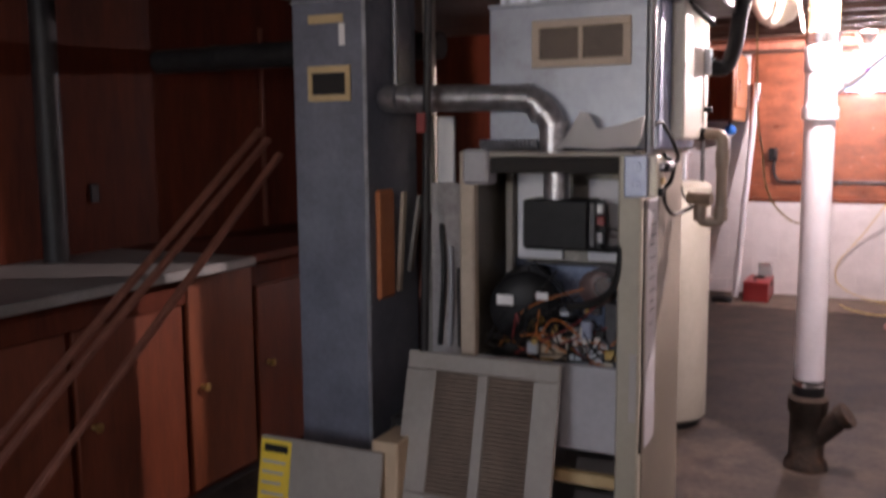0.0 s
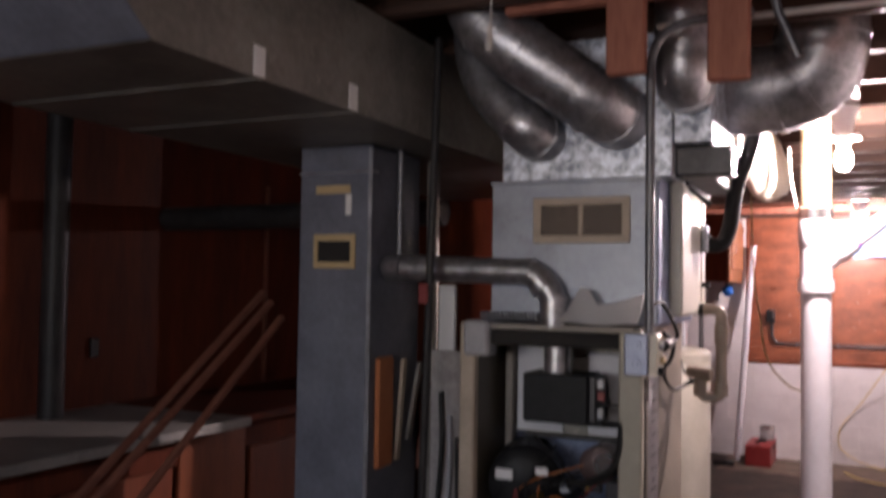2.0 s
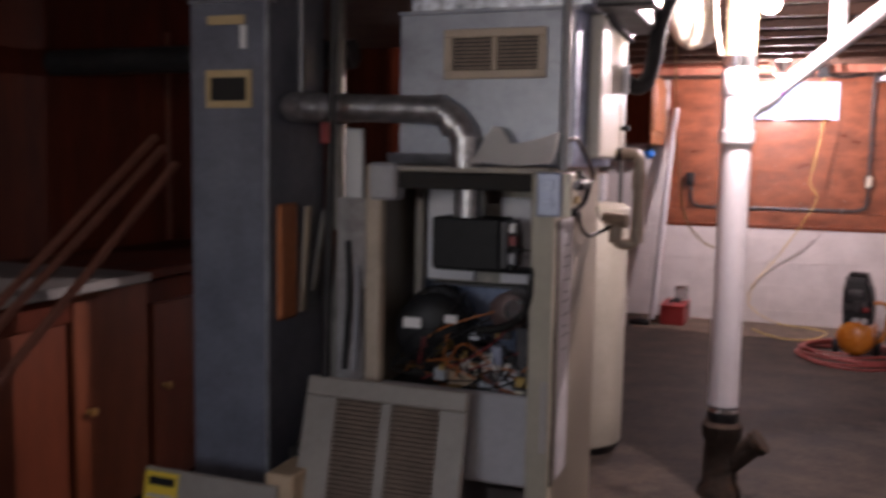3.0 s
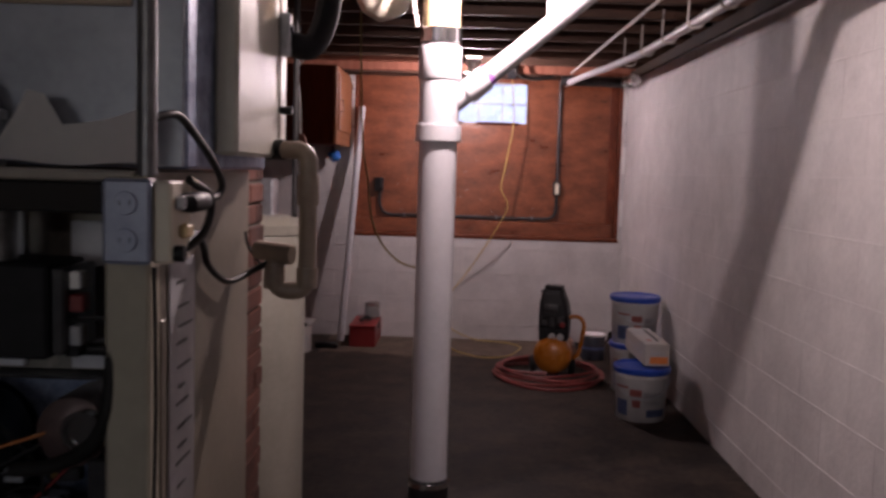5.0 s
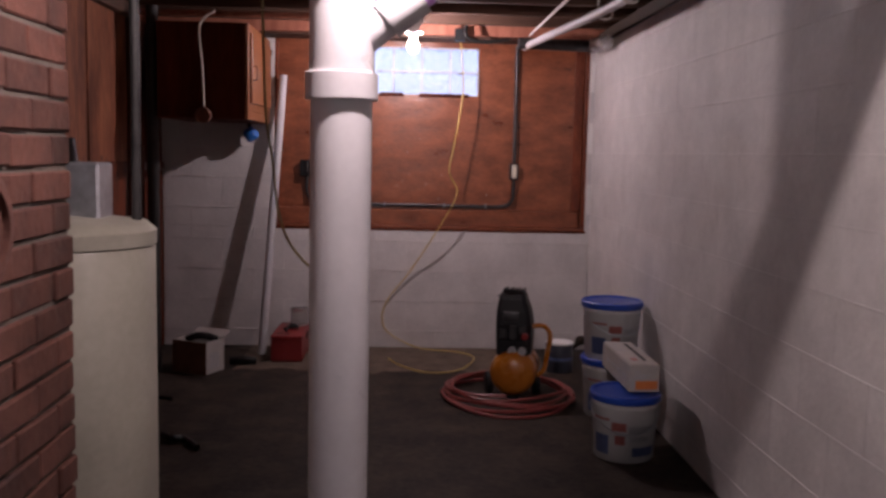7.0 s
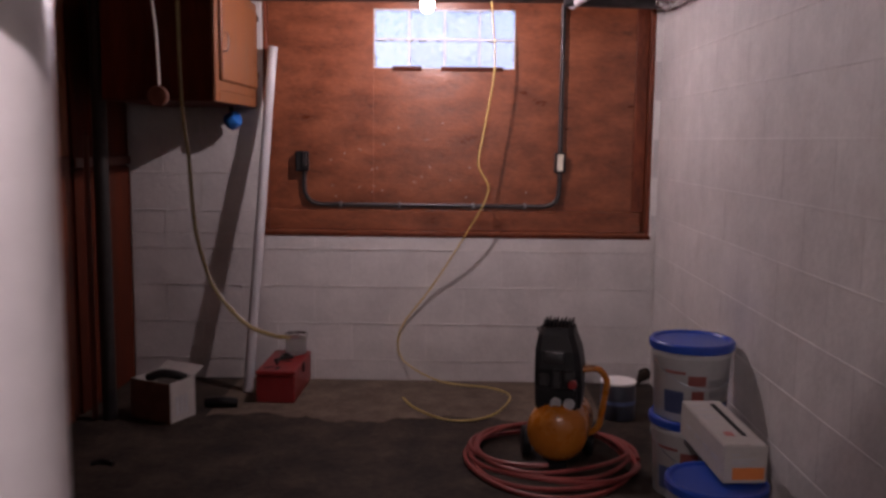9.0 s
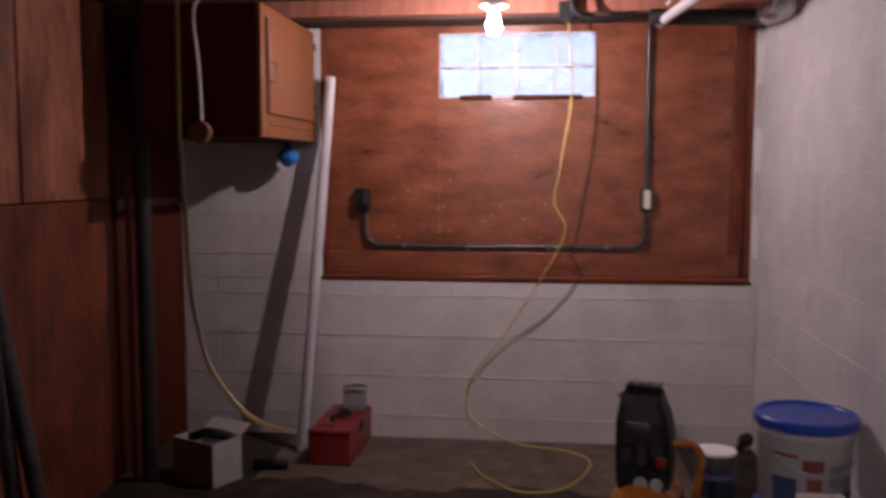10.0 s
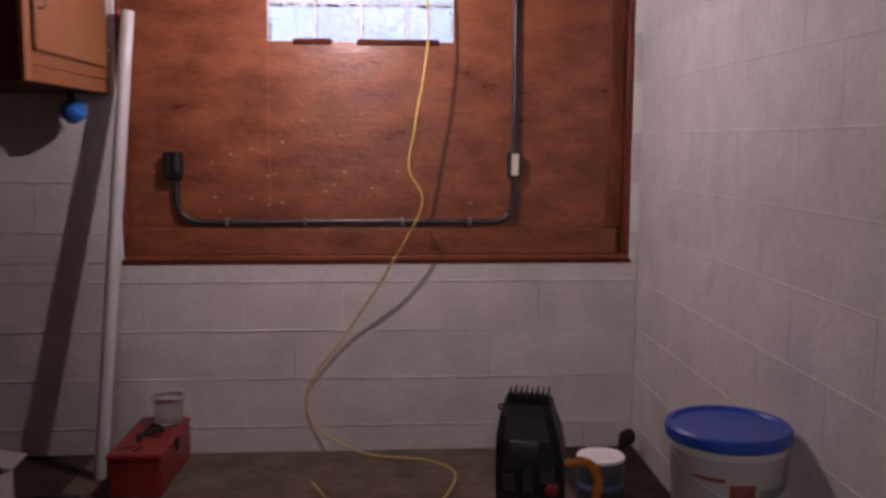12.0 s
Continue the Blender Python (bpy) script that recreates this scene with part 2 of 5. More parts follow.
WIREBLUE = surface("blue_plastic_cap", (0.02, 0.12, 0.42), (0.03, 0.18, 0.55), 9, rough=0.35, bump=0)
CLEAR, _nt, _p = shader("clear_plastic")
_p.inputs["Transmission Weight"].default_value, _p.inputs["Roughness"].default_value, _p.inputs["IOR"].default_value = 0.9, 0.12, 1.35
BULBGLASS = glow("lit_bulb", (1.0, 0.86, 0.74), 30)
OUTSIDE, _nt, _p = shader("daylight_outside")
_n = _nt.nodes.new("ShaderNodeTexNoise")
_n.inputs["Scale"].default_value, _n.inputs["Detail"].default_value = 5, 5
_g = _nt.nodes.new("ShaderNodeNewGeometry")
_r = _nt.nodes.new("ShaderNodeValToRGB")
_r.color_ramp.elements[0].position, _r.color_ramp.elements[0].color = 0.40, (0.16, 0.26, 0.66, 1)
_r.color_ramp.elements[1].position, _r.color_ramp.elements[1].color = 0.64, (0.66, 0.82, 1.0, 1)
_nt.links.new(_g.outputs["Position"], _n.inputs["Vector"])
_nt.links.new(_n.outputs["Fac"], _r.inputs[0])
_nt.links.new(_r.outputs[0], _p.inputs["Emission Color"])
_p.inputs["Emission Strength"].default_value = 1.5
GLASSBLOCK, _nt, _p = shader("wavy_block_glass")
_p.inputs["Transmission Weight"].default_value, _p.inputs["Roughness"].default_value, _p.inputs["IOR"].default_value = 1.0, 0.06, 1.2
_n = _nt.nodes.new("ShaderNodeTexNoise")
_n.inputs["Scale"].default_value, _n.inputs["Detail"].default_value = 28, 3
_b = _nt.nodes.new("ShaderNodeBump")
_b.inputs["Strength"].default_value, _b.inputs["Distance"].default_value = 1.0, 0.05
_g = _nt.nodes.new("ShaderNodeNewGeometry")
_nt.links.new(_g.outputs["Position"], _n.inputs["Vector"])
_nt.links.new(_n.outputs["Fac"], _b.inputs["Height"])
_nt.links.new(_b.outputs[0], _p.inputs["Normal"])


# ---- building helpers ----
def mesh_of(name, bm, material, smooth=False):
    me = bpy.data.meshes.new(name)
    bmesh.ops.recalc_face_normals(bm, faces=bm.faces)
    bm.to_mesh(me)
    bm.free()
    me.materials.append(material)
    if smooth:
        for p in me.polygons:
            p.use_smooth = True
        me.set_sharp_from_angle(angle=radians(38))
    return me


def part(name, bm, material, parent=None, label="", smooth=True):
    ob = new(name, mesh_of(name, bm, material, smooth))
    if parent:
        ob.parent = parent
    return tagged(ob, label)


def thing(name, label, category, group="", kind="", at=(0, 0, 0), turn=0):
    ob = new(name)
    ob.matrix_basis = pose(at[0], at[1], at[2], 0, 0, turn)
    ob.empty_display_size = 0.05
    return tagged(ob, label, category, group, kind)


def solo(name, bm, material, label, category, group="", kind="", smooth=True):
    return tagged(part(name, bm, material, None, "", smooth), label, category, group, kind)


def bm_box(x0, x1, y0, y1, z0, z1, bevel=0.0, bm=None, m=None, seg=1):
    bm = bm or bmesh.new()
    g = bmesh.ops.create_cube(bm, size=1.0)
    mat = Matrix.Translation(((x0 + x1) / 2, (y0 + y1) / 2, (z0 + z1) / 2)) @ Matrix.Diagonal((x1 - x0, y1 - y0, z1 - z0, 1))
    bmesh.ops.transform(bm, matrix=mat, verts=g["verts"])
    if bevel:
        edges = list({e for v in g["verts"] for e in v.link_edges})
        r = bmesh.ops.bevel(bm, geom=edges, offset=bevel, segments=seg, affect="EDGES", profile=0.6)
        if m:
            vs = {v for f in r["faces"] for v in f.verts} | {v for v in g["verts"] if v.is_valid}
            bmesh.ops.transform(bm, matrix=m, verts=list(vs))
    elif m:
        bmesh.ops.transform(bm, matrix=m, verts=g["verts"])
    return bm


def lathe(profile, seg=24, bm=None, m=None):
    """A turned shape about z from (radius, height) pairs; closed where the radius is 0."""
    bm = bm or bmesh.new()
    rings = []
    for r, z in profile:
        if r <= 0:
            rings.append([bm.verts.new((0, 0, z))])
        else:
            rings.append([bm.verts.new((r * math.cos(2 * math.pi * i / seg), r * math.sin(2 * math.pi * i / seg), z)) for i in range(seg)])
    for a, b in zip(rings, rings[1:]):
        for i in range(seg):
            j = (i + 1) % seg
            if len(a) == 1 and len(b) > 1:
                bm.faces.new((a[0], b[i], b[j]))
            elif len(b) == 1 and len(a) > 1:
                bm.faces.new((a[i], a[j], b[0]))
            elif len(a) > 1:
                bm.faces.new((a[i], a[j], b[j], b[i]))
    if m:
        bmesh.ops.transform(bm, matrix=m, verts=[v for ring in rings for v in ring])
    return bm


def rounded(points, radius=0.05, steps=5):
    """A polyline with its inner corners rounded."""
    pts = [Vector(p) for p in points]
    out = [pts[0]]
    for a, b, c in zip(pts, pts[1:], pts[2:]):
        r = min(radius, (a - b).length * 0.49, (c - b).length * 0.49)
        p, q = b + (a - b).normalized() * r, b + (c - b).normalized() * r
        for i in range(steps + 1):
            t = i / steps
            out.append(p.lerp(b, t).lerp(b.lerp(q, t), t))
    out.append(pts[-1])
    return out


def curvy(points, steps=8):
    """A smooth line through the points."""
    pts = [Vector(p) for p in points]
    pts = [pts[0] * 2 - pts[1], *pts, pts[-1] * 2 - pts[-2]]
    out = []
    for p0, p1, p2, p3 in zip(pts, pts[1:], pts[2:], pts[3:]):
        for i in range(steps):
            t = i / steps
            out.append(0.5 * (2 * p1 + (p2 - p0) * t + (2 * p0 - 5 * p1 + 4 * p2 - p3) * t * t + (3 * p1 - p0 - 3 * p2 + p3) * t ** 3))
    out.append(pts[-2])
    return out


def sweep(points, radius, seg=12, bm=None, ridges=0.0, radii=None):
    """A capped tube along a line."""
    bm = bm or bmesh.new()
    pts = [Vector(p) for p in points]
    rings, up = [], None
    for i, p in enumerate(pts):
        d = (pts[min(i + 1, len(pts) - 1)] - pts[max(i - 1, 0)]).normalized()
        if up is None:
            up = d.orthogonal().normalized()
        up = (up - d * up.dot(d)).normalized()
        side = d.cross(up)
        r = (radii[i] if radii else radius) * (1 + (ridges if i % 2 else 0))
        rings.append([bm.verts.new(p + (up * math.cos(2 * math.pi * k / seg) + side * math.sin(2 * math.pi * k / seg)) * r) for k in range(seg)])
    for a, b in zip(rings, rings[1:]):
        for k in range(seg):
            j = (k + 1) % seg
            bm.faces.new((a[k], a[j], b[j], b[k]))
    bm.faces.new(rings[0][::-1])
    bm.faces.new(rings[-1])
    return bm


def rod(a, b, r, seg=14, bm=None):
    return sweep([a, b], r, seg, bm)


def ring_band(a, b, r, seg=20, bm=None):
    """A short collar with softened edges."""
    a, b = Vector(a), Vector(b)
    return sweep([a, a.lerp(b, 0.04), a.lerp(b, 0.96), b], r, seg, bm, radii=[r * 0.975, r, r, r * 0.975])


def panel_box(name, label, material, bounds, bevel=0.003, category="wall"):
    return solo(name, bm_box(*bounds, bevel), material, label, category, "", "structure", False)


# ---- structure ----
XR, YF, XL, XB = 2.41, 8.75, -1.56, -0.42
TOP = 2.10
panel_box("floor", "worn dark concrete basement floor with pale stains", CONCRETE, (XL - 0.2, XR + 0.2, -2.0, 9.1, -0.12, 0.0), 0, "floor")
panel_box("ceiling", "dark board subfloor above the joists", SUBFLOOR, (XL - 0.2, XR + 0.4, -2.2, 9.3, 2.33, 2.38), 0, "ceiling")
wall_right = panel_box("wall_right", "white-painted concrete block wall with visible joints", MORTAR, (XR + 0.004, XR + 0.2, -2.0, 9.1, 0, 2.03), 0)
panel_box("wall_right_upper", "dark sill boards above the block wall", DARKTIMBER, (XR + 0.06, XR + 0.2, -2.0, 9.1, 2.03, 2.33), 0)
# rear wall out of view, with an assumed opening for the added area lamp
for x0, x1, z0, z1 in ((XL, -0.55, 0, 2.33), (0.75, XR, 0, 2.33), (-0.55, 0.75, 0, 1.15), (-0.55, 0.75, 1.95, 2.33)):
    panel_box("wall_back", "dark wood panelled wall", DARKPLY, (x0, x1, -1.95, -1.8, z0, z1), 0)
rear = thing("assumed_window", "assumed rear window, unseen, added for the light from behind", "window", "", "structure")
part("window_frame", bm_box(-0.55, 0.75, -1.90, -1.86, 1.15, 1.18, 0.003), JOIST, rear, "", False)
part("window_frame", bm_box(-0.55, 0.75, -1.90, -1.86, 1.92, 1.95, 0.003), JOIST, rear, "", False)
panel_box("wall_left", "dark red-brown wood panelled wall", DARKPLY, (XL - 0.15, XL, -1.95, 5.6, 0, 2.33), 0)
panel_box("wall_left_jog", "dark red-brown wood panelled wall", DARKPLY, (XL, XB - 0.12, 5.5, 5.6, 0, 2.33), 0)
wall_back_room = panel_box("wall_wood", "stained framing behind the plywood sheets", DARKPLY, (XB - 0.12, XB - 0.02, 5.5, 8.75, 0, 2.33), 0)
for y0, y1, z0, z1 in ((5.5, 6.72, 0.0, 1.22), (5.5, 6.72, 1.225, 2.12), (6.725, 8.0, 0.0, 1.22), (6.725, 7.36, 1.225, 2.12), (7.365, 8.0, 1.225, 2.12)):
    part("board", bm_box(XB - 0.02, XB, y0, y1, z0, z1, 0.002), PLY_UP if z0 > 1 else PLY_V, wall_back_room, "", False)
part("board", bm_box(XB - 0.02, XB - 0.005, 8.06, 8.75, 0.0, 1.16, 0.002), DARKPLY, wall_back_room, "dark stained board", False)
part("board", bm_box(XB - 0.02, XB - 0.008, 8.06, 8.75, 1.17, 2.12, 0.002), DARKPLY, wall_back_room, "", False)
part("batten", bm_box(XB - 0.02, XB + 0.004, 8.06, 8.75, 1.17, 1.215, 0.003), BENCHWOOD, wall_back_room, "", False)
rs = random.Random(21)
for k in range(10):
    y = 6.85 + 0.11 * k + rs.uniform(-0.04, 0.04)
    part("glue_mark", bm_box(XB - 0.001, XB + 0.0012, y, y + rs.uniform(0.012, 0.034), 1.2255, 1.2255 + rs.uniform(0.006, 0.040), 0.0004), STRIP, wall_back_room, "", False)
part("batten", bm_box(XB - 0.001, XB + 0.006, 7.368, 7.388, 1.2255, 2.03, 0.002), PLY_UP, wall_back_room, "pale narrow strip", False)
# top plate of the plywood wall
panel_box("trim", "dark timber plate along the wall top", JOIST, (XB - 0.02, XB + 0.05, 5.5, 8.1, 2.03, 2.10), 0.004, "trim")

# far wall: block below and at the side, a shallow wood-lined bay above
wall_far = panel_box("wall_far", "white-painted block wall below a wood-lined window bay", MORTAR, (XB - 0.15, XR + 0.2, YF + 0.004, YF + 0.06, 0, 0.80), 0)
part("backing", bm_box(XB - 0.15, 0.30, YF + 0.004, YF + 0.25, 0.80, 2.03), MORTAR, wall_far, "", False)
part("backing", bm_box(2.375, XR + 0.2, YF + 0.004, YF + 0.25, 0.80, 2.03), MORTAR, wall_far, "", False)
part("backing", bm_box(XB - 0.15, XR + 0.2, YF + 0.06, YF + 0.25, 0, 0.80), MORTAR, wall_far, "", False)
WX0, WX1, WZ0, WZ1 = 0.885, 1.640, 1.695, 2.005
PY = 8.825
bay = thing("wall_far_panel", "red-brown stained plywood bay with dark water marks", "wall", "", "structure")
part("plywood_sheet", bm_box(0.30, WX0, PY, PY + 0.02, 0.80, 2.04, 0.001), PLY, bay, "", False)
part("plywood_sheet", bm_box(WX1, 2.375, PY, PY + 0.02, 0.80, 2.04, 0.001), PLY, bay, "", False)
part("plywood_sheet", bm_box(WX0 - 0.001, WX1 + 0.001, PY + 0.001, PY + 0.021, 0.80, WZ0, 0.001), PLY, bay, "", False)
part("plywood_sheet", bm_box(WX0 - 0.001, WX1 + 0.001, PY + 0.001, PY + 0.021, WZ1, 2.04, 0.001), PLY, bay, "", False)
part("sill_board", bm_box(0.30, 2.375, YF + 0.01, PY - 0.001, 0.803, 0.825, 0.003), PLY, bay, "", False)
part("base_board", bm_box(0.30, 2.33, PY - 0.03, PY - 0.002, 0.825, 0.935, 0.004), PLY, bay, "plain stained base board", False)
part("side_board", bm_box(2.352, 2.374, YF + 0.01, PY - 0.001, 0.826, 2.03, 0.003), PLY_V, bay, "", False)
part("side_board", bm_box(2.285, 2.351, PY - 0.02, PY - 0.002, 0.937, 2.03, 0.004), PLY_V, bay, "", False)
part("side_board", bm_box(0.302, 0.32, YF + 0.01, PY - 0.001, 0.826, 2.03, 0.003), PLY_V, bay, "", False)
part("edge_strip", bm_box(0.295, 2.38, YF - 0.006, YF + 0.010, 0.795, 0.812, 0.002), DARKPLY, bay, "", False)
rs = random.Random(8)
fleck = mesh_of("paint_fleck", bm_box(-0.004, 0.004, -0.0006, 0.0006, -0.0025, 0.0025), CARTON)
for k in range(22):
    ob = new("paint_fleck", fleck)
    ob.parent, ob.location, ob.rotation_euler = bay, (0.65 + abs(rs.gauss(0, 0.42)), PY - 0.0006, rs.uniform(1.0, 1.45)), (0, rs.uniform(0, 3), 0)
panel_box("wall_far_top", "boards above the window bay", JOIST, (XB - 0.1, XR + 0.2, PY + 0.02, PY + 0.20, 2.04, 2.33), 0)

# window of glass blocks
window = thing("window_1", "small high window of eight wavy glass blocks", "window", "", "structure")
bw, bh = (WX1 - WX0) / 4, (WZ1 - WZ0) / 2
gb = mesh_of("glass_block", bm_box(-bw / 2 + 0.004, bw / 2 - 0.004, 0, 0.07, -bh / 2 + 0.004, bh / 2 - 0.004, 0.008, seg=2), GLASSBLOCK, True)
for i in range(4):
    for j in range(2):
        ob = new("glass_block", gb)
        ob.parent, ob.location = window, (WX0 + bw * (i + 0.5), PY + 0.012, WZ0 + bh * (j + 0.5))
        ob.visible_shadow = False
grid = bmesh.new()
for i in range(5):
    bm_box(WX0 + bw * i - 0.004, WX0 + bw * i + 0.004, PY + 0.02, PY + 0.075, WZ0, WZ1, 0, grid)
for j in range(3):
    bm_box(WX0, WX1, PY + 0.0205, PY + 0.0745, WZ0 + bh * j - 0.004, WZ0 + bh * j + 0.004, 0, grid)
part("joint_grid", grid, MORTAR, window, "grey mortar joints", False)
part("sill_crust", bm_box(WX0 + 0.36, WX1 - 0.06, PY - 0.012, PY + 0.010, WZ0 - 0.012, WZ0 + 0.010, 0.004), DARKPLY, window, "dark dirt left on the sill", False)
part("sill_crust", bm_box(WX0 + 0.10, WX0 + 0.26, PY - 0.010, PY + 0.010, WZ0 - 0.012, WZ0 + 0.012, 0.006), DARKPLY, window, "", False)
solo("backdrop", bm_box(-1.5, 4.0, 9.55, 9.56, 0.9, 3.4), OUTSIDE, "pale blue daylight outside the window", "sky", "", "structure", False)

# joists along x
joist_me = mesh_of("joist", bm_box(XL - 0.2, XR + 0.06, -0.02, 0.02, TOP, 2.328, 0.003), JOIST)
for i in range(27):
    y = -1.75 + 0.406 * i
    ob = new("joist", joist_me)
    ob.location = (0, y, 0)
    tagged(ob, "dark old timber floor joist", "joist", "ceiling joists", "structure")
panel_box("rim_board", "reddish timber rim board over the window bay", REDWOOD, (XB, XR + 0.05, 8.60, 8.64, 2.06, 2.30), 0.003, "beam")
panel_box("sill_plate", "timber sill plate on the far wall", JOIST, (XB, XR + 0.05, 8.645, PY + 0.015, 2.045, 2.085), 0.004, "beam")
panel_box("sill_plate_right", "dark timber sill plate on the block wall", DARKTIMBER, (XR - 0.02, XR + 0.055, -1.8, 8.6, 2.032, 2.098), 0.004, "beam")


# ---- drain stack ----
PX, PYY = 1.045, 4.50
stack = thing("drain_pipe", "white plastic soil stack rising from a rusty iron hub", "pipe", at=(0, 0, 0))
part("pipe", rod((PX, PYY, 0.36), (PX, PYY, 1.70), 0.057, 28), PVC, stack)
part("coupling", ring_band((PX, PYY, 1.402), (PX, PYY, 1.452), 0.0675, 32), PVC, stack)
part("branch_fitting", rod((PX, PYY, 1.4525), (PX, PYY, 1.5848), 0.0602, 32), PVC, stack)
part("socket", ring_band((PX, PYY, 1.585), (PX, PYY, 1.682), 0.0648, 32), PVC, stack)
part("branch_pipe", sweep(rounded([(PX + 0.02, PYY, 1.497), (PX + 0.515, PYY, 1.917), (XR + 0.02, PYY, 1.922)], 0.05), 0.030, 20), PVC, stack)
part("branch_socket", ring_band((PX + 0.080, PYY, 1.548), (PX + 0.138, PYY, 1.5973), 0.038), PVC, stack)
part("primer_ring", ring_band((PX + 0.138, PYY, 1.5973), (PX + 0.151, PYY, 1.6084), 0.0312), surface("purple_primer", (0.30, 0.12, 0.42), (0.42, 0.2, 0.52), 9, rough=0.4), stack, "purple primer mark")
part("vertical_pipe", rod((PX + 0.34, PYY, 1.78), (PX + 0.335, PYY, 2.32), 0.030, 18), PVC, stack)
part("pipe_clamp", ring_band((PX, PYY, 1.69), (PX, PYY, 1.735), 0.064, 28), CHROME, stack, "steel band clamp")
part("upper_pipe", rod((PX, PYY, 1.70), (PX, PYY, 2.33), 0.056, 28), surface("yellow_upper_pipe", (0.50, 0.38, 0.20), (0.66, 0.52, 0.30), 8, rough=0.45), stack, "yellow-brown upper pipe")
part("rubber_sleeve", ring_band((PX, PYY, 0.30), (PX, PYY, 0.37), 0.062, 24), BLACK, stack)
part("pipe_clamp", ring_band((PX, PYY, 0.345), (PX, PYY, 0.362), 0.0645, 24), CHROME, stack)
part("iron_hub", lathe([(0, 0), (0.085, 0), (0.082, 0.03), (0.068, 0.05), (0.066, 0.22), (0.076, 0.24), (0.078, 0.29), (0.066, 0.305), (0, 0.305)], 24, m=Matrix.Translation((PX, PYY, 0))), IRON, stack, "rusty cast-iron hub")
part("cleanout", sweep([(PX + 0.03, PYY - 0.01, 0.13), (PX + 0.12, PYY - 0.03, 0.225), (PX + 0.125, PYY - 0.03, 0.23), (PX + 0.15, PYY - 0.035, 0.25)], 0.042, 16, radii=[0.042, 0.042, 0.052, 0.052]), IRON, stack)
hang = solo("pipe_hanger", sweep(curvy([(PX - 0.10, PYY + 0.02, 1.98), (PX - 0.09, PYY, 1.85), (PX - 0.07, PYY, 1.74)]), 0.006, 8), WHITECORD, "thin pale strap beside the soil stack", "strap")

# ---- furnace ----
FX0, FX1, FY0, FY1, FZ = 0.21, 0.70, 2.97, 3.54, 1.305
fur = thing("furnace", "old grey furnace with its front cover off", "furnace")
part("side_panel", bm_box(FX1 - 0.02, FX1, FY0, FY1, 0.0, FZ, 0.004), SHADEDSIDE, fur, "cream-grey enamel side, coloured darker for shade", False)
part("side_panel", bm_box(FX0, FX0 + 0.02, FY0, FY1, 0.0, FZ, 0.004), SHADEDSIDE, fur, "", False)
part("back_panel", bm_box(FX0 + 0.021, FX1 - 0.021, FY1 - 0.03, FY1 - 0.002, 0.0, FZ - 0.01), CASING, fur, "", False)
part("top_panel", bm_box(FX0 + 0.021, FX1 - 0.021, FY0 + 0.002, FY1 - 0.031, FZ - 0.017, FZ - 0.002, 0.003), COVERPAINT, fur, "", False)
# black strip painted as the shadow below the top panel
part("front_rail", bm_box(FX0 + 0.021, FX1 - 0.021, FY0 + 0.012, FY0 + 0.03, FZ - 0.060, FZ - 0.019, 0.003), CAVITYSHADE, fur, "recessed rail, coloured black as the shadow under the top", False)
part("corner_post", bm_box(FX0 - 0.012, FX0 + 0.032, FY0 - 0.008, FY0 + 0.03, 0.0, FZ, 0.005), TAN, fur, "tan front post", False)
part("corner_post", bm_box(FX1 - 0.055, FX1 + 0.006, FY0 - 0.012, FY0 + 0.03, 0.0, FZ - 0.01, 0.005), POSTPAINT, fur, "cream enamel front post", False)
part("corner_cap", bm_box(FX0, FX0 + 0.075, FY0 - 0.016, FY0 + 0.06, FZ - 0.092, FZ + 0.005, 0.008), CASING, fur, "", False)
part("inner_partition", bm_box(FX0 + 0.07, FX1 - 0.04, FY0 + 0.24, FY0 + 0.26, 0.98, FZ - 0.03), DULLDUCT, fur, "", False)
part("liner_sheet", bm_box(FX0 + 0.074, 0.425, FY0 + 0.222, FY0 + 0.239, 0.985, FZ - 0.065, 0.003), LINER, fur, "white insulation sheet", False)
part("liner_sheet", bm_box(0.500, FX1 - 0.055, FY0 + 0.222, FY0 + 0.239, 0.985, FZ - 0.085, 0.003), LINER, fur, "white insulation sheet", False)
part("liner_edge", bm_box(FX0 + 0.045, FX0 + 0.066, FY0 + 0.20, FY0 + 0.239, 0.72, FZ - 0.055, 0.003), COVERPAINT, fur, "", False)
for z in (1.095, 1.050):
    part("sensor_rod", rod((0.575, FY0 + 0.07, z), (0.645, FY0 + 0.085, z - 0.004), 0.0035, 8), DARKCONDUIT, fur)
for x, z, w, h, mt in ((0.582, 1.150, 0.008, 0.012, PAPER), (0.584, 1.118, 0.010, 0.012, WIRERED), (0.582, 1.072, 0.008, 0.014, LABELGREY), (0.578, 1.052, 0.010, 0.009, BLACK)):
    part("terminal", bm_box(x - w, x + w, FY0 + 0.045, FY0 + 0.07, z - h, z + h, 0.002), mt, fur, "", False)
part("drip_rail", bm_box(0.33, 0.645, FY0 + 0.16, FY0 + 0.18, 1.020, 1.032, 0.002), CAVITYSHADE, fur, "", False)
part("inner_partition", bm_box(FX0 + 0.021, FX1 - 0.021, FY0 + 0.30, FY0 + 0.32, 0.55, 0.98), BLUEGALV, fur, "blue-grey partition", False)
part("inner_shelf", bm_box(FX0 + 0.10, FX1 - 0.10, FY0 + 0.20, FY0 + 0.30, 0.972, 0.978), DARKCONDUIT, fur, "", False)
part("lower_cover", bm_box(FX0 + 0.035, FX1 - 0.036, FY0 - 0.006, FY0 + 0.014, 0.50, 0.735, 0.005), CASING, fur, "pale lower cover", False)
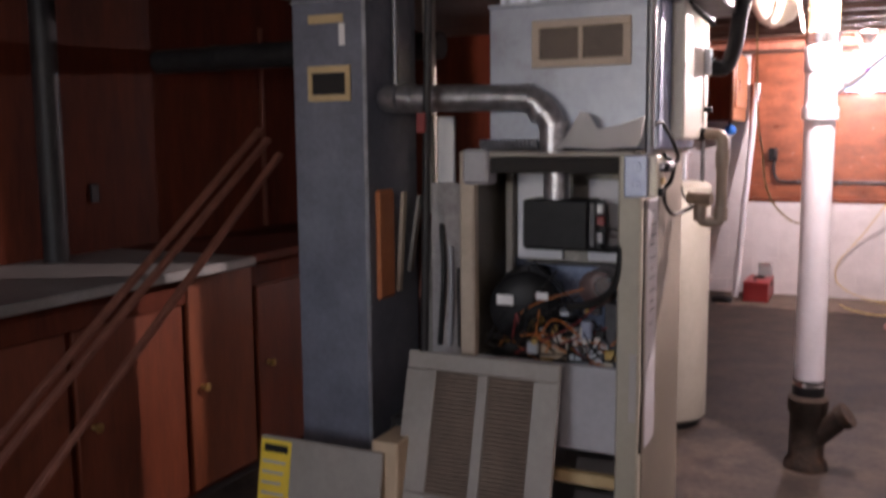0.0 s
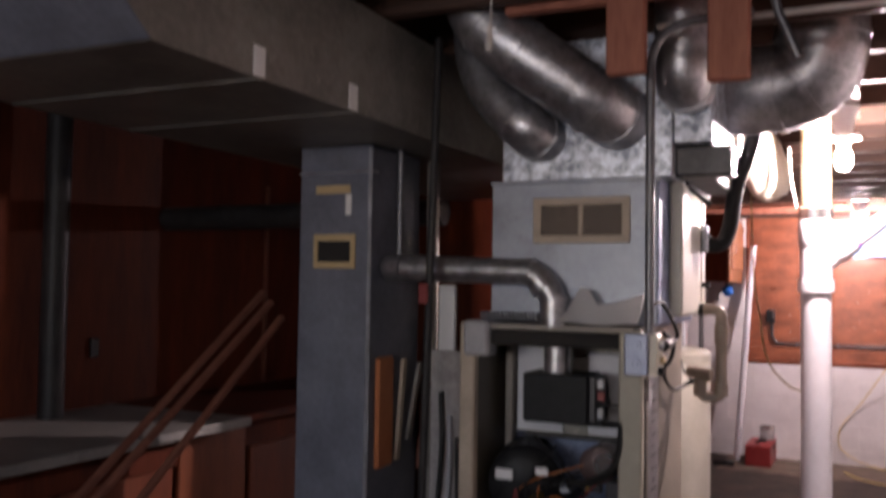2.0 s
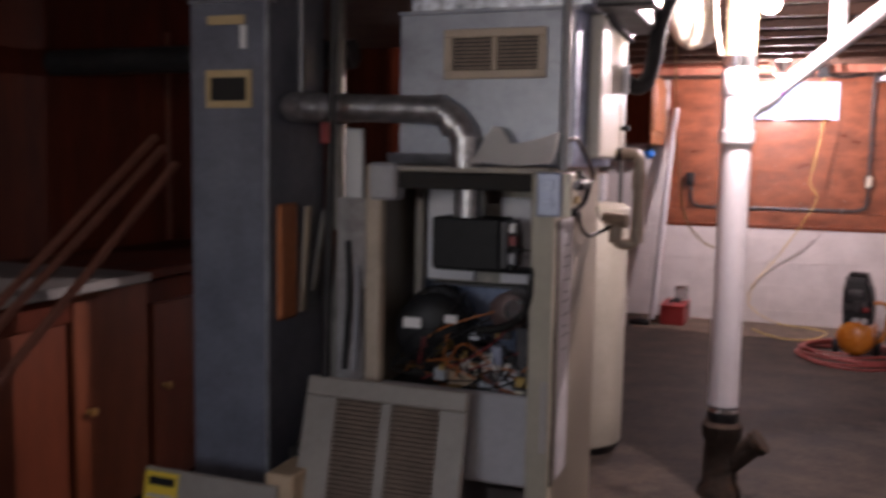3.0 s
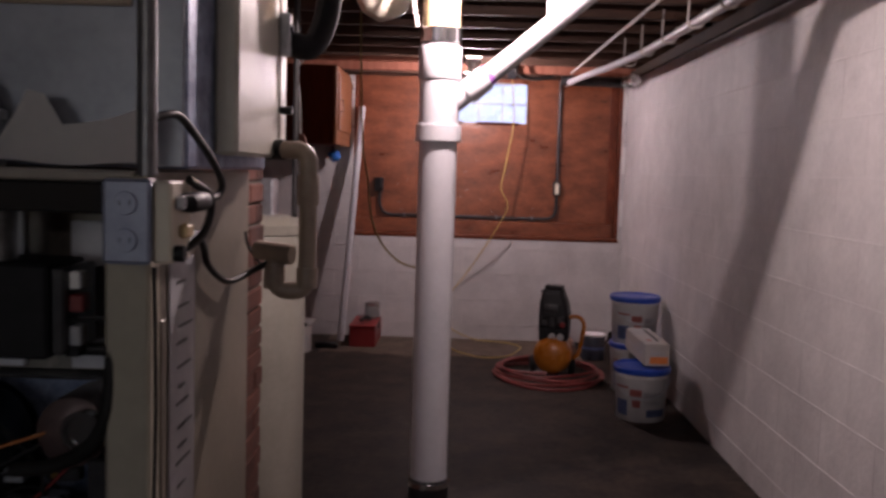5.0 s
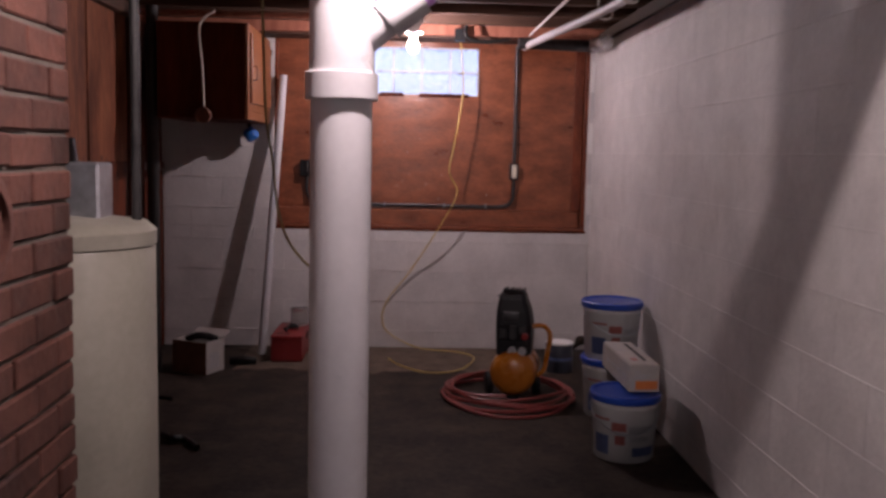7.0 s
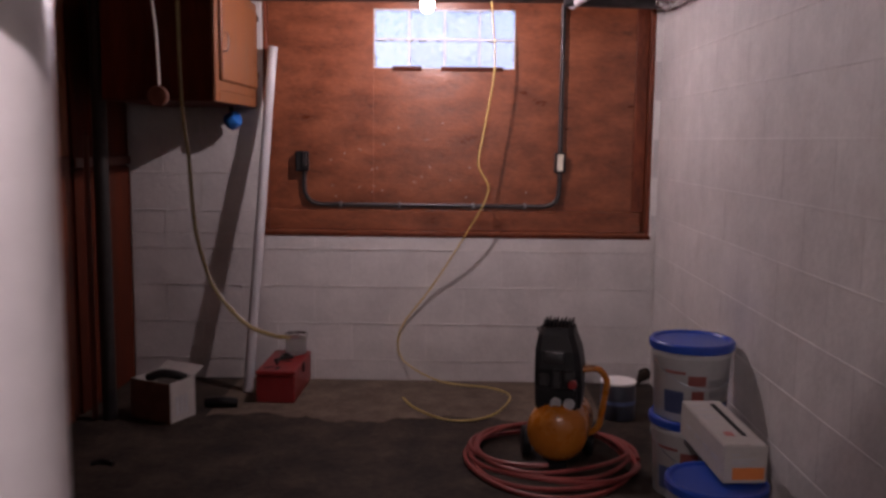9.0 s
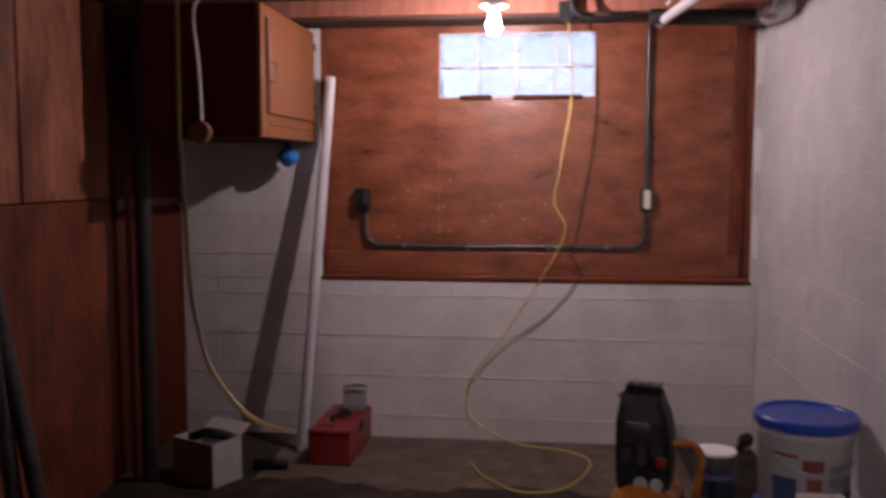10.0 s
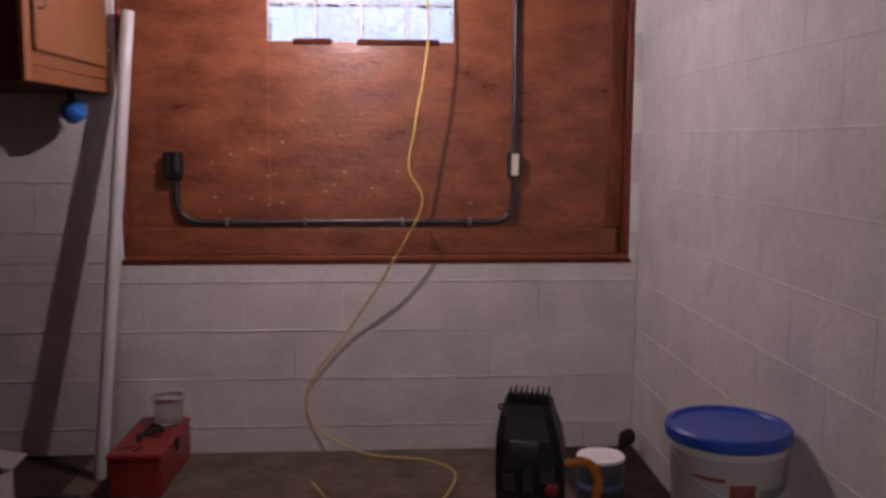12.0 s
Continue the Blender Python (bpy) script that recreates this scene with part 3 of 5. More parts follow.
# deck and base floor coloured near-black as shade inside the cabinet
part("blower_deck", bm_box(FX0 + 0.021, FX1 - 0.021, FY0 + 0.015, FY0 + 0.5, 0.70, 0.715), CAVITYSHADE, fur, "", False)
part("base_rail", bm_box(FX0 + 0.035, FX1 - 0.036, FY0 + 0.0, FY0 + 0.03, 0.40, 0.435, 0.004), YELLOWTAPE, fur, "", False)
part("base_floor", bm_box(FX0 + 0.021, FX1 - 0.021, FY0 + 0.02, FY1 - 0.04, 0.02, 0.05), CAVITYSHADE, fur, "", False)
part("vent_box", bm_box(0.375, 0.555, FY0 + 0.02, FY0 + 0.15, 1.043, 1.173, 0.004), BLACK, fur, "black draught inducer box", False)
part("vent_box_face", bm_box(0.556, 0.574, FY0 + 0.03, FY0 + 0.14, 1.048, 1.168, 0.003), DARKCONDUIT, fur, "", False)
part("inner_vent", rod((0.458, FY0 + 0.06, 1.174), (0.458, FY0 + 0.06, FZ - 0.027), 0.036, 20), PIPESTEEL, fur, "galvanised vent tube")
part("blower", lathe([(0, -0.09), (0.085, -0.09), (0.103, -0.075), (0.103, 0.075), (0.085, 0.09), (0.05, 0.098), (0.02, 0.102), (0, 0.102)], 32, m=pose(0.345, FY0 + 0.15, 0.865, 90, 0, 15)), BLACK, fur, "round black blower housing")
part("label_plate", bm_box(0.292, 0.342, FY0 + 0.034, FY0 + 0.038, 0.876, 0.904, 0.001), PAPER, fur, "white rating label", False)
part("label_plate", bm_box(0.408, 0.443, FY0 + 0.034, FY0 + 0.038, 0.897, 0.918, 0.001), PAPER, fur, "", False)
part("motor", lathe([(0, -0.06), (0.045, -0.06), (0.05, -0.05), (0.05, 0.05), (0.03, 0.06), (0, 0.06)], 20, m=pose(0.575, FY0 + 0.10, 0.935, 90, 0, 0)), surface("motor_grey", (0.10, 0.07, 0.07), (0.20, 0.14, 0.13), 12, rough=0.4, metal=0.4), fur)
part("gauge", lathe([(0, 0), (0.028, 0), (0.028, 0.02), (0.022, 0.02), (0.02, 0.014), (0, 0.014)], 20, m=pose(0.600, FY0 + 0.04, 0.945, 90, 0, 0)), CHROME, fur, "small round chrome gauge")
part("gas_valve", bm_box(0.515, 0.60, FY0 + 0.05, FY0 + 0.13, 0.717, 0.80, 0.006), GALV, fur, "grey gas valve body", False)
part("valve_cap", lathe([(0, 0), (0.018, 0), (0.020, 0.006), (0.016, 0.018), (0, 0.020)], 16, m=pose(0.545, FY0 + 0.05, 0.775, 90, 0, 0)), CHROME, fur)
part("gas_manifold", rod((0.30, FY0 + 0.085, 0.745), (0.52, FY0 + 0.085, 0.752), 0.011, 12), BLACKPIPE, fur, "black gas manifold")
part("valve_block", bm_box(0.54, 0.57, FY0 + 0.02, FY0 + 0.06, 0.80, 0.85, 0.004), BOXBLUE, fur, "", False)
part("valve_block", bm_box(0.41, 0.50, FY0 + 0.06, FY0 + 0.13, 0.725, 0.79, 0.004), surface("tan_control", (0.30, 0.22, 0.15), (0.42, 0.32, 0.22), 12, rough=0.5), fur, "", False)
part("control_board", bm_box(0.60, 0.655, FY0 + 0.04, FY0 + 0.10, 0.72, 0.90, 0.003), DARKCONDUIT, fur, "", False)
rng = random.Random(4)
for i in range(52):
    a = Vector((rng.uniform(0.25, 0.64), FY0 + rng.uniform(0.02, 0.10), rng.uniform(0.722, 0.79)))
    b = Vector((rng.uniform(0.36, 0.66), FY0 + rng.uniform(0.02, 0.10), rng.uniform(0.73, 0.84 if i % 3 else 1.0)))
    mid = (a + b) / 2 + Vector((rng.uniform(-0.05, 0.05), rng.uniform(-0.03, 0.0), rng.uniform(-0.06, 0.08)))
    part("wire", sweep(curvy([a, mid, b], 6), 0.0026, 6), rng.choice([WIREORANGE, RUBBER, WIREORANGE, RUBBER, WIRERED, BLACK, BLACK, WHITECORD, DARKCONDUIT]), fur)
for i in range(46):
    x, z = rng.uniform(0.40, 0.645), rng.uniform(0.722, 0.80 if i % 2 else 0.88)
    w, h = rng.uniform(0.006, 0.017), rng.uniform(0.006, 0.02)
    y = FY0 + rng.uniform(0.02, 0.09)
    part("connector", bm_box(x - w, x + w, y, y + 0.02, z - h, z + h, 0.002, m=None), (GALV, BRASS, IVORY, BLACK, WHITECORD, DARKCONDUIT, GALV)[i % 7], fur, "", False)
part("power_cable", sweep(curvy([(0.66, FY0 + 0.01, 1.25), (0.655, FY0, 1.1), (0.64, FY0 - 0.005, 0.96), (0.57, FY0 + 0.02, 0.90), (0.50, FY0 + 0.03, 0.885)], 8), 0.010, 10), RUBBER, fur, "thick black cable")
part("burner_tube", rod((0.30, FY0 + 0.10, 0.76), (0.42, FY0 + 0.05, 0.84), 0.012), BRASS, fur)
part("data_label", bm_box(0.682, 0.700, FY0 - 0.017, FY0 - 0.0125, 0.60, 0.78, 0.001), CARTON, fur, "pale strip label", False)
part("data_label", bm_box(FX1 + 0.0005, FX1 + 0.003, 3.05, 3.17, 0.50, 1.175, 0.001), LABELGREY, fur, "long pale printed label", False)
for k in range(11):
    z = 1.11 - 0.03 * k - (0.006 if k % 3 else 0)
    part("print_bar", bm_box(FX1 + 0.0032, FX1 + 0.0040, 3.08 + 0.005 * (k % 3), 3.120 + 0.035 * ((k * 7) % 5) / 4, z + 0.03, z + 0.0345), DARKCONDUIT, fur, "", False)
part("seam_strip", bm_box(FX1, FX1 + 0.008, FY0 + 0.03, FY0 + 0.05, 0.05, 1.1, 0.002), SHADEDSIDE, fur, "", False)

# device boxes on the furnace side
box = thing("outlet_box", "zinc duplex outlet box on the furnace front", "outlet")
part("back_box", bm_box(FX1 - 0.012, FX1 + 0.038, 2.862, 2.956, 1.198, 1.290, 0.004), GALV, box, "", False)
part("cover_plate", bm_box(FX1 - 0.016, FX1 + 0.042, 2.855, 2.861, 1.193, 1.295, 0.004), BOXBLUE, box, "pale blue-grey cover plate", False)
for z in (1.222, 1.266):
    s = part("socket", lathe([(0, 0), (0.014, 0), (0.014, 0.0042), (0.0135, 0.005), (0, 0.005)], 18, m=pose(FX1 + 0.013, 2.855, z, 90, 0, 0)), BOXBLUE, box)
    for dx in (-0.006, 0.006):
        part("slot", bm_box(FX1 + 0.013 + dx - 0.0007, FX1 + 0.013 + dx + 0.0007, 2.8492, 2.8499, z - 0.003, z + 0.004), DARKCONDUIT, s, "", False)
sw = thing("switch_box", "ivory switch plate on the side of the outlet box", "switch")
part("cover_plate", bm_box(FX1 + 0.0385, FX1 + 0.062, 2.870, 2.950, 1.193, 1.293, 0.003), IVORY, sw, "", False)
part("toggle", bm_box(FX1 + 0.062, FX1 + 0.074, 2.884, 2.894, 1.258, 1.276, 0.003), LABELGREY, sw, "", False)
part("yellow_tab", bm_box(FX1 + 0.062, FX1 + 0.072, 2.90, 2.93, 1.222, 1.240, 0.003), YELLOWTAPE, sw, "", False)
part("knob", lathe([(0, 0), (0.010, 0), (0.010, 0.012), (0, 0.014)], 14, m=pose(FX1 + 0.062, 2.885, 1.205, 0, 90, 0)), BLACK, sw)
solo("plug_cable", sweep(curvy([(0.755, 2.80, 1.36), (0.77, 2.86, 1.372), (0.772, 2.93, 1.352), (0.775, 2.99, 1.325), (0.778, 3.04, 1.29), (0.775, 3.03, 1.272), (0.77, 2.99, 1.268)], 10), 0.005, 10), RUBBER, "black cord looping from the furnace outlet", "cable")
solo("plug", sweep([(0.762, 2.90, 1.266), (0.77, 2.91, 1.266), (0.772, 2.97, 1.267), (0.772, 2.98, 1.268)], 0.010, 12, radii=[0.009, 0.013, 0.013, 0.007]), BLACK, "black plug in the furnace outlet", "plug")
solo("drop_cable", sweep(curvy([(0.765, 2.93, 1.295), (0.778, 2.985, 1.27), (0.772, 2.975, 1.225), (0.755, 2.94, 1.205), (0.735, 3.06, 1.216), (0.722, 3.15, 1.19), (0.716, 3.20, 1.155), (0.72, 3.30, 1.118), (0.735, 3.40, 1.122), (0.765, 3.44, 1.14)], 10), 0.0055, 10), RUBBER, "black cable drooping along the furnace side", "cable")
solo("thermostat_wire", sweep(curvy([(0.716, 2.945, 1.18), (0.716, 2.952, 1.0), (0.714, 2.952, 0.86), (0.716, 2.95, 0.72), (0.714, 2.95, 0.60), (0.713, 2.948, 0.52)], 8), 0.003, 6), RUBBER, "thin dark wire hanging on the furnace front", "wire")
solo("steel_conduit", sweep(rounded([(0.757, 2.80, 1.30), (0.757, 2.80, 2.03), (0.98, 2.88, 2.06)], 0.11, 8), 0.011, 12), CONDUIT, "bent grey steel conduit up to the joists", "conduit")
paper = bmesh.new()
def paper_edge(x):
    """Height of the curled back edge of the papers."""
    if x < 0.53:
        return 1.325 + 0.095 * (x - 0.471) / 0.059
    if x < 0.57:
        return 1.42 - 0.062 * (x - 0.53) / 0.04
    return 1.358 + 0.032 * (x - 0.57) / 0.12


pv = [[paper.verts.new((0.471 + 0.0246 * i + 0.003 * j, 2.955 + 0.005 * j + 0.004 * math.sin(i * 1.3), 1.311 + (paper_edge(0.471 + 0.0246 * i) - 1.311) * (j / 5) ** 1.3 + 0.003 * math.sin(i * 0.9 + j))) for j in range(6)] for i in range(10)]
for i in range(9):
    for j in range(5):
        paper.faces.new((pv[i][j], pv[i + 1][j], pv[i + 1][j + 1], pv[i][j + 1]))
bmesh.ops.solidify(paper, geom=paper.faces[:], thickness=0.002)
solo("crumpled_paper", paper, PAPER, "crumpled white papers lying on the furnace", "paper")

# flue
flue = thing("flue_pipe", "thin galvanised flue from the furnace top", "flue pipe")
part("pipe", sweep(rounded([(0.458, 2.995, 1.30), (0.458, 2.995, 1.385), (0.40, 2.995, 1.445), (0.0, 3.0, 1.455)], 0.04, 5), 0.036, 20), PIPESTEEL, flue)
for p, q in (((0.40, 2.995, 1.444), (0.375, 2.995, 1.446)), ((0.05, 2.999, 1.453), (0.03, 2.999, 1.454)), ((0.458, 2.995, 1.365), (0.458, 2.995, 1.38)), ((0.435, 2.995, 1.40), (0.42, 2.995, 1.42))):
    part("pipe_joint", ring_band(p, q, 0.0395), PIPESTEEL, flue)
part("flue_elbow", sweep(rounded([(0.0, 3.0, 1.455), (-0.045, 3.005, 1.455), (-0.045, 3.30, 1.46)], 0.03), 0.040, 18), PIPESTEEL, flue)
coil = [(0.25 + 0.17 * k / 90 , 2.99 + 0.012 * math.cos(k * 1.05), 1.322 + 0.012 * math.sin(k * 1.05)) for k in range(90)]
solo("flexible_conduit", sweep(coil, 0.004, 6), GALV, "short coil of flexible metal conduit on the furnace", "conduit")

# plenum above the furnace
plen = thing("supply_plenum", "grey sheet-metal plenum box above the furnace", "plenum")
part("lower_box", bm_box(0.262, 0.728, 3.045, 3.55, FZ + 0.002, 1.70, 0.004), BLUEGALV, plen, "", False)
part("front_skin", bm_box(0.260, 0.725, 3.038, 3.0445, FZ + 0.004, 1.695, 0.002), FRONTSHEET, plen, "grey painted front", False)
part("upper_box", bm_box(0.280, 0.760, 3.06, 3.70, 1.701, 2.09, 0.004), SPANGLE, plen, "spangled zinc upper duct", False)
part("side_collar", bm_box(0.761, 0.860, 3.062, 3.70, 1.787, 2.088, 0.004), SPANGLE, plen, "", False)
part("side_hood", bm_box(0.735, 0.905, 3.10, 3.19, 1.704, 1.785, 0.006), DARKCONDUIT, plen, "dark sheet-metal hood", False)
part("side_hood", bm_box(0.735, 0.845, 3.191, 3.66, 1.708, 1.784, 0.006), DARKCONDUIT, plen, "", False)
part("flange", bm_box(0.256, 0.732, 3.031, 3.060, 1.690, 1.700, 0.002), FRONTSHEET, plen, "", False)
grille = thing("plenum_grille", "tan metal register with two louvred openings", "register")
gx0, gx1, gz0, gz1 = 0.385, 0.655, 1.525, 1.650
part("frame", bm_box(gx0, gx1, 3.0270, 3.0360, gz1 - 0.022, gz1, 0.003), TAN, grille, "", False)
part("frame", bm_box(gx0, gx1, 3.0270, 3.0360, gz0, gz0 + 0.022, 0.003), TAN, grille, "", False)
for x in (gx0, (gx0 + gx1) / 2 - 0.006, gx1 - 0.022):
    part("frame", bm_box(x, x + (0.012 if gx0 < x < gx1 - 0.03 else 0.022), 3.0275, 3.0355, gz0 + 0.022, gz1 - 0.022, 0.002), TAN, grille, "", False)
part("backing", bm_box(gx0 + 0.01, gx1 - 0.01, 3.0358, 3.0376, gz0 + 0.01, gz1 - 0.01), CAVITYSHADE, grille, "", False)
slat = mesh_of("slat", bm_box(gx0 + 0.022, gx1 - 0.022, 3.0315, 3.0335, -0.003, 0.003), BROWNSLAT)
for k in range(8):
    ob = new("slat", slat)
    ob.parent, ob.location = grille, (0, 0, gz0 + 0.028 + 0.0097 * k)
# white humidifier plate on the plenum side
hum = thing("humidifier_plate", "white enamel cover plate on the plenum side", "humidifier")
part("plate", bm_box(0.727, 0.765, 3.18, 3.49, 1.33, 1.70, 0.006), CREAM, hum, "", False)
part("edge_strip", bm_box(0.727, 0.768, 3.492, 3.55, 1.34, 1.69, 0.004), CREAM, hum, "", False)
for z in (1.42, 1.57):
    part("latch", rod((0.765, 3.50, z), (0.79, 3.50, z), 0.008), BLACK, hum)
part("latch_bar", bm_box(0.765, 0.785, 3.49, 3.51, 1.52, 1.60, 0.003), GALV, hum, "", False)
part("arm", rod((0.76, 3.25, 1.70), (0.80, 3.42, 1.66), 0.008), BLACK, hum)
solo("black_hose", sweep(curvy([(0.77, 3.52, 1.55), (0.815, 3.54, 1.545), (0.84, 3.56, 1.60), (0.855, 3.58, 1.72), (0.89, 3.62, 1.84), (0.92, 3.68, 1.98)], 8), 0.024, 14), BLACK, "black rubber hose rising from the humidifier", "hose")
# trap of tan pipe
trap = thing("condensate_trap", "tan plastic condensate pipe bent into a trap", "pipe")
part("stub", rod((0.75, 3.47, 1.345), (0.785, 3.455, 1.345), 0.019), BLACK, trap, "black rubber coupling")
part("pipe", sweep(rounded([(0.78, 3.455, 1.345), (0.832, 3.44, 1.345), (0.832, 3.44, 1.086), (0.772, 3.44, 1.086), (0.772, 3.44, 1.145)], 0.026, 6), 0.0165, 16), CPVC, trap)
for a, b in (((0.832, 3.44, 1.30), (0.832, 3.44, 1.245)), ((0.832, 3.44, 1.13), (0.832, 3.44, 1.092)), ((0.772, 3.44, 1.09), (0.772, 3.44, 1.135))):
    part("socket", ring_band(a, b, 0.020), CPVC, trap)
part("tee", sweep([(0.735, 3.452, 1.160), (0.772, 3.44, 1.155), (0.792, 3.434, 1.153), (0.806, 3.430, 1.153)], 0.019, 16, radii=[0.017, 0.019, 0.020, 0.018]), CPVC, trap)
solo("cable_tie", sweep(curvy([(0.71, 3.47, 1.19), (0.72, 3.46, 1.16), (0.755, 3.45, 1.12)], 6), 0.003, 6), RUBBER, "thin wire by the condensate trap", "wire")

# round ducts from the plenum
def round_duct(label, line, r, bands):
    t = thing("round_duct", label, "duct", "round ducts")
    pts = rounded(line, 0.14, 7)
    part("pipe", sweep(pts, r, 24), PIPESTEEL, t)
    for k in bands:
        a = pts[min(k, len(pts) - 2)]
        d = (pts[min(k + 1, len(pts) - 1)] - a).normalized()
        part("pipe_joint", ring_band(a, a + d * 0.02, r * 1.035, 24), PIPESTEEL, t)


round_duct("shiny round duct bending up from the plenum", [(0.615, 3.07, 1.86), (0.60, 2.95, 1.875), (0.40, 2.87, 2.02), (0.275, 2.85, 2.13), (0.265, 2.85, 2.32)], 0.086, (1, 5, 8, 12, 15, 18))
round_duct("dull round duct behind the shiny one", [(0.40, 3.07, 1.82), (0.39, 2.99, 1.83), (0.22, 3.02, 2.0), (0.20, 3.04, 2.28)], 0.070, (1, 8))
round_duct("short round duct elbow into the joists", [(0.80, 3.07, 1.93), (0.80, 2.975, 1.93), (0.80, 2.975, 2.28)], 0.070, (1, 9))
round_duct("large round duct turning up beside the plenum", [(0.861, 3.42, 1.985), (1.11, 3.38, 1.985), (1.11, 3.38, 2.30)], 0.125, (1, 3, 5, 8))

# return trunk and riser
trunk = thing("main_duct", "large dull sheet-metal trunk duct under the joists", "duct")
tb = bm_box(-0.62, 0.10, 1.86, 4.6, 1.82, 2.09)
ec = bm_box(-0.618, 0.098, 1.852, 1.8595, 1.822, 2.088)
for q in (tb, ec):
    for v in q.verts:
        if v.co.y < 2 and v.co.z > 2:
            v.co.y -= 0.32
part("body", tb, DULLDUCT, trunk, "", False)
part("end_cap", ec, GREYPAINT, trunk, "blue-grey sloping end cap", False)
for y in (2.15, 2.52):
    part("seam", bm_box(-0.61, 0.104, y, y + 0.014, 1.814, 1.8195, 0.001), DULLDUCT, trunk, "", False)
    part("tape", bm_box(0.1005, 0.104, y - 0.012, y + 0.026, 1.822, 1.885, 0.001), PAPER, trunk, "pale strip of tape", False)
riser = thing("return_riser", "tall blue-grey painted return duct", "duct")
part("body", bm_box(-0.3440, -0.0930, 2.965, 3.28, 0.0, 1.818, 0.004), GREYPAINT, riser, "", False)
part("seam", bm_box(-0.3470, -0.0900, 2.961, 3.0, 1.735, 1.742, 0.001), GALV, riser, "", False)
part("seam", bm_box(-0.1030, -0.0905, 2.960, 2.9645, 0.02, 1.81, 0.001), GALV, riser, "", False)
part("opening_frame", bm_box(-0.2870, -0.1430, 2.955, 2.9625, 1.533, 1.553, 0.001), YELLOWTAPE, riser, "yellowed tape", False)
part("opening_frame", bm_box(-0.2870, -0.1430, 2.955, 2.9625, 1.451, 1.470, 0.001), YELLOWTAPE, riser, "", False)
part("opening_frame", bm_box(-0.2870, -0.2730, 2.9555, 2.962, 1.470, 1.533, 0.001), YELLOWTAPE, riser, "", False)
part("opening_frame", bm_box(-0.1590, -0.1430, 2.9555, 2.962, 1.470, 1.533, 0.001), YELLOWTAPE, riser, "", False)
part("opening", bm_box(-0.2720, -0.1600, 2.959, 2.963, 1.471, 1.532), CAVITYSHADE, riser, "dark opening", False)
part("tape", bm_box(-0.2850, -0.1650, 2.961, 2.9635, 1.675, 1.70, 0.001), YELLOWTAPE, riser, "", False)
part("tape", bm_box(-0.1800, -0.1600, 2.960, 2.9632, 1.61, 1.672, 0.001), PAPER, riser, "", False)
part("boot", bm_box(-0.064, 0.195, 3.02, 3.5, 0.0, 0.50, 0.004), CAVITYSHADE, riser, "lower boot, coloured near-black for the dark gap", False)
part("cover", bm_box(-0.07, -0.04, 3.283, 3.32, 0.55, 1.81, 0.003), DULLDUCT, riser, "dull side cover", False)
solo("gas_pipe", rod((0.098, 2.90, 0.0), (0.146, 2.905, 2.09), 0.0115, 14), BLACKPIPE, "thin black iron gas pipe from floor to joists", "pipe")
solo("drop_conduit", rod((-0.080, 3.12, 1.49), (-0.080, 3.12, 1.82), 0.011, 12), CONDUIT, "thin grey conduit beside the return duct", "conduit")
solo("gas_tag", bm_box(0.108, 0.134, 2.880, 2.889, 1.355, 1.41, 0.003), WIRERED, "small red tag on the gas pipe", "tag", smooth=False)

# red boards nailed to the joist face
for x0, x1, z0 in ((0.670, 0.760, 1.900), (0.900, 0.990, 1.868)):
    solo("hanging_board", bm_box(x0, x1, 2.715, 2.752, z0, 2.30, 0.004), REDWOOD, "short red-brown board nailed to a joist", "board", "hanging boards", smooth=False)
panel_box("joist_red", "red-stained timber joist beside the ducts", REDWOOD, (0.40, 1.9, 2.755, 2.79, 2.085, 2.30), 0.003, "beam")
solo("pull_string", sweep([(0.555, 2.3, 2.10), (0.55, 2.3, 1.93), (0.548, 2.3, 1.90), (0.546, 2.3, 1.865)], 0.003, 8, radii=[0.002, 0.002, 0.007, 0.008]), WHITECORD, "white lamp pull string with a frayed end", "string")
solo("loose_conduit", sweep([(1.02, 2.70, 2.13), (1.05, 2.70, 2.0), (1.09, 2.71, 1.90)], 0.010, 12), CONDUIT, "loose end of grey conduit under the joists", "conduit")
solo("cross_conduit", rod((0.75, 2.90, 2.055), (1.9, 2.95, 2.075), 0.008), WHITECORD, "thin pale cable run under the joists", "cable")
tank = lathe([(0, -0.17), (0.05, -0.16), (0.085, -0.12), (0.095, -0.06), (0.095, 0.06), (0.085, 0.11), (0.05, 0.14), (0.015, 0.15), (0.015, 0.2), (0, 0.2)], 24, m=pose(0.825, 4.715, 1.955, 0, -20, 0))
solo("expansion_tank", tank, IVORY, "cream expansion tank slung under the joists", "tank")

# ---- covers leaning by the furnace ----
def leaning(name, label, at, turn, lean, w, h):
    t = thing(name, label, "panel", at=at, turn=turn)
    t.matrix_basis = pose(at[0], at[1], at[2], -lean, 0, turn)
    return t


door = leaning("furnace_cover", "pale grey furnace door with two brown louvred panels", (0.295, 2.69, 0.004), 0, 15, 0.43, 0.83)
part("upper_rail", bm_box(-0.223, 0.223, 0, 0.022, 0.722, 0.774, 0.005), COVERPAINT, door, "", False)
part("lower_rail", bm_box(-0.223, 0.223, 0, 0.022, 0.0, 0.39, 0.005), COVERPAINT, door, "", False)
for x0, x1 in ((-0.223, -0.132), (-0.007, 0.024), (0.152, 0.223)):
    part("stile", bm_box(x0, x1, 0.001, 0.021, 0.39, 0.722, 0.002), COVERPAINT, door, "", False)
part("back_sheet", bm_box(-0.133, 0.153, 0.016, 0.020, 0.39, 0.723), BROWNSLAT, door, "", False)
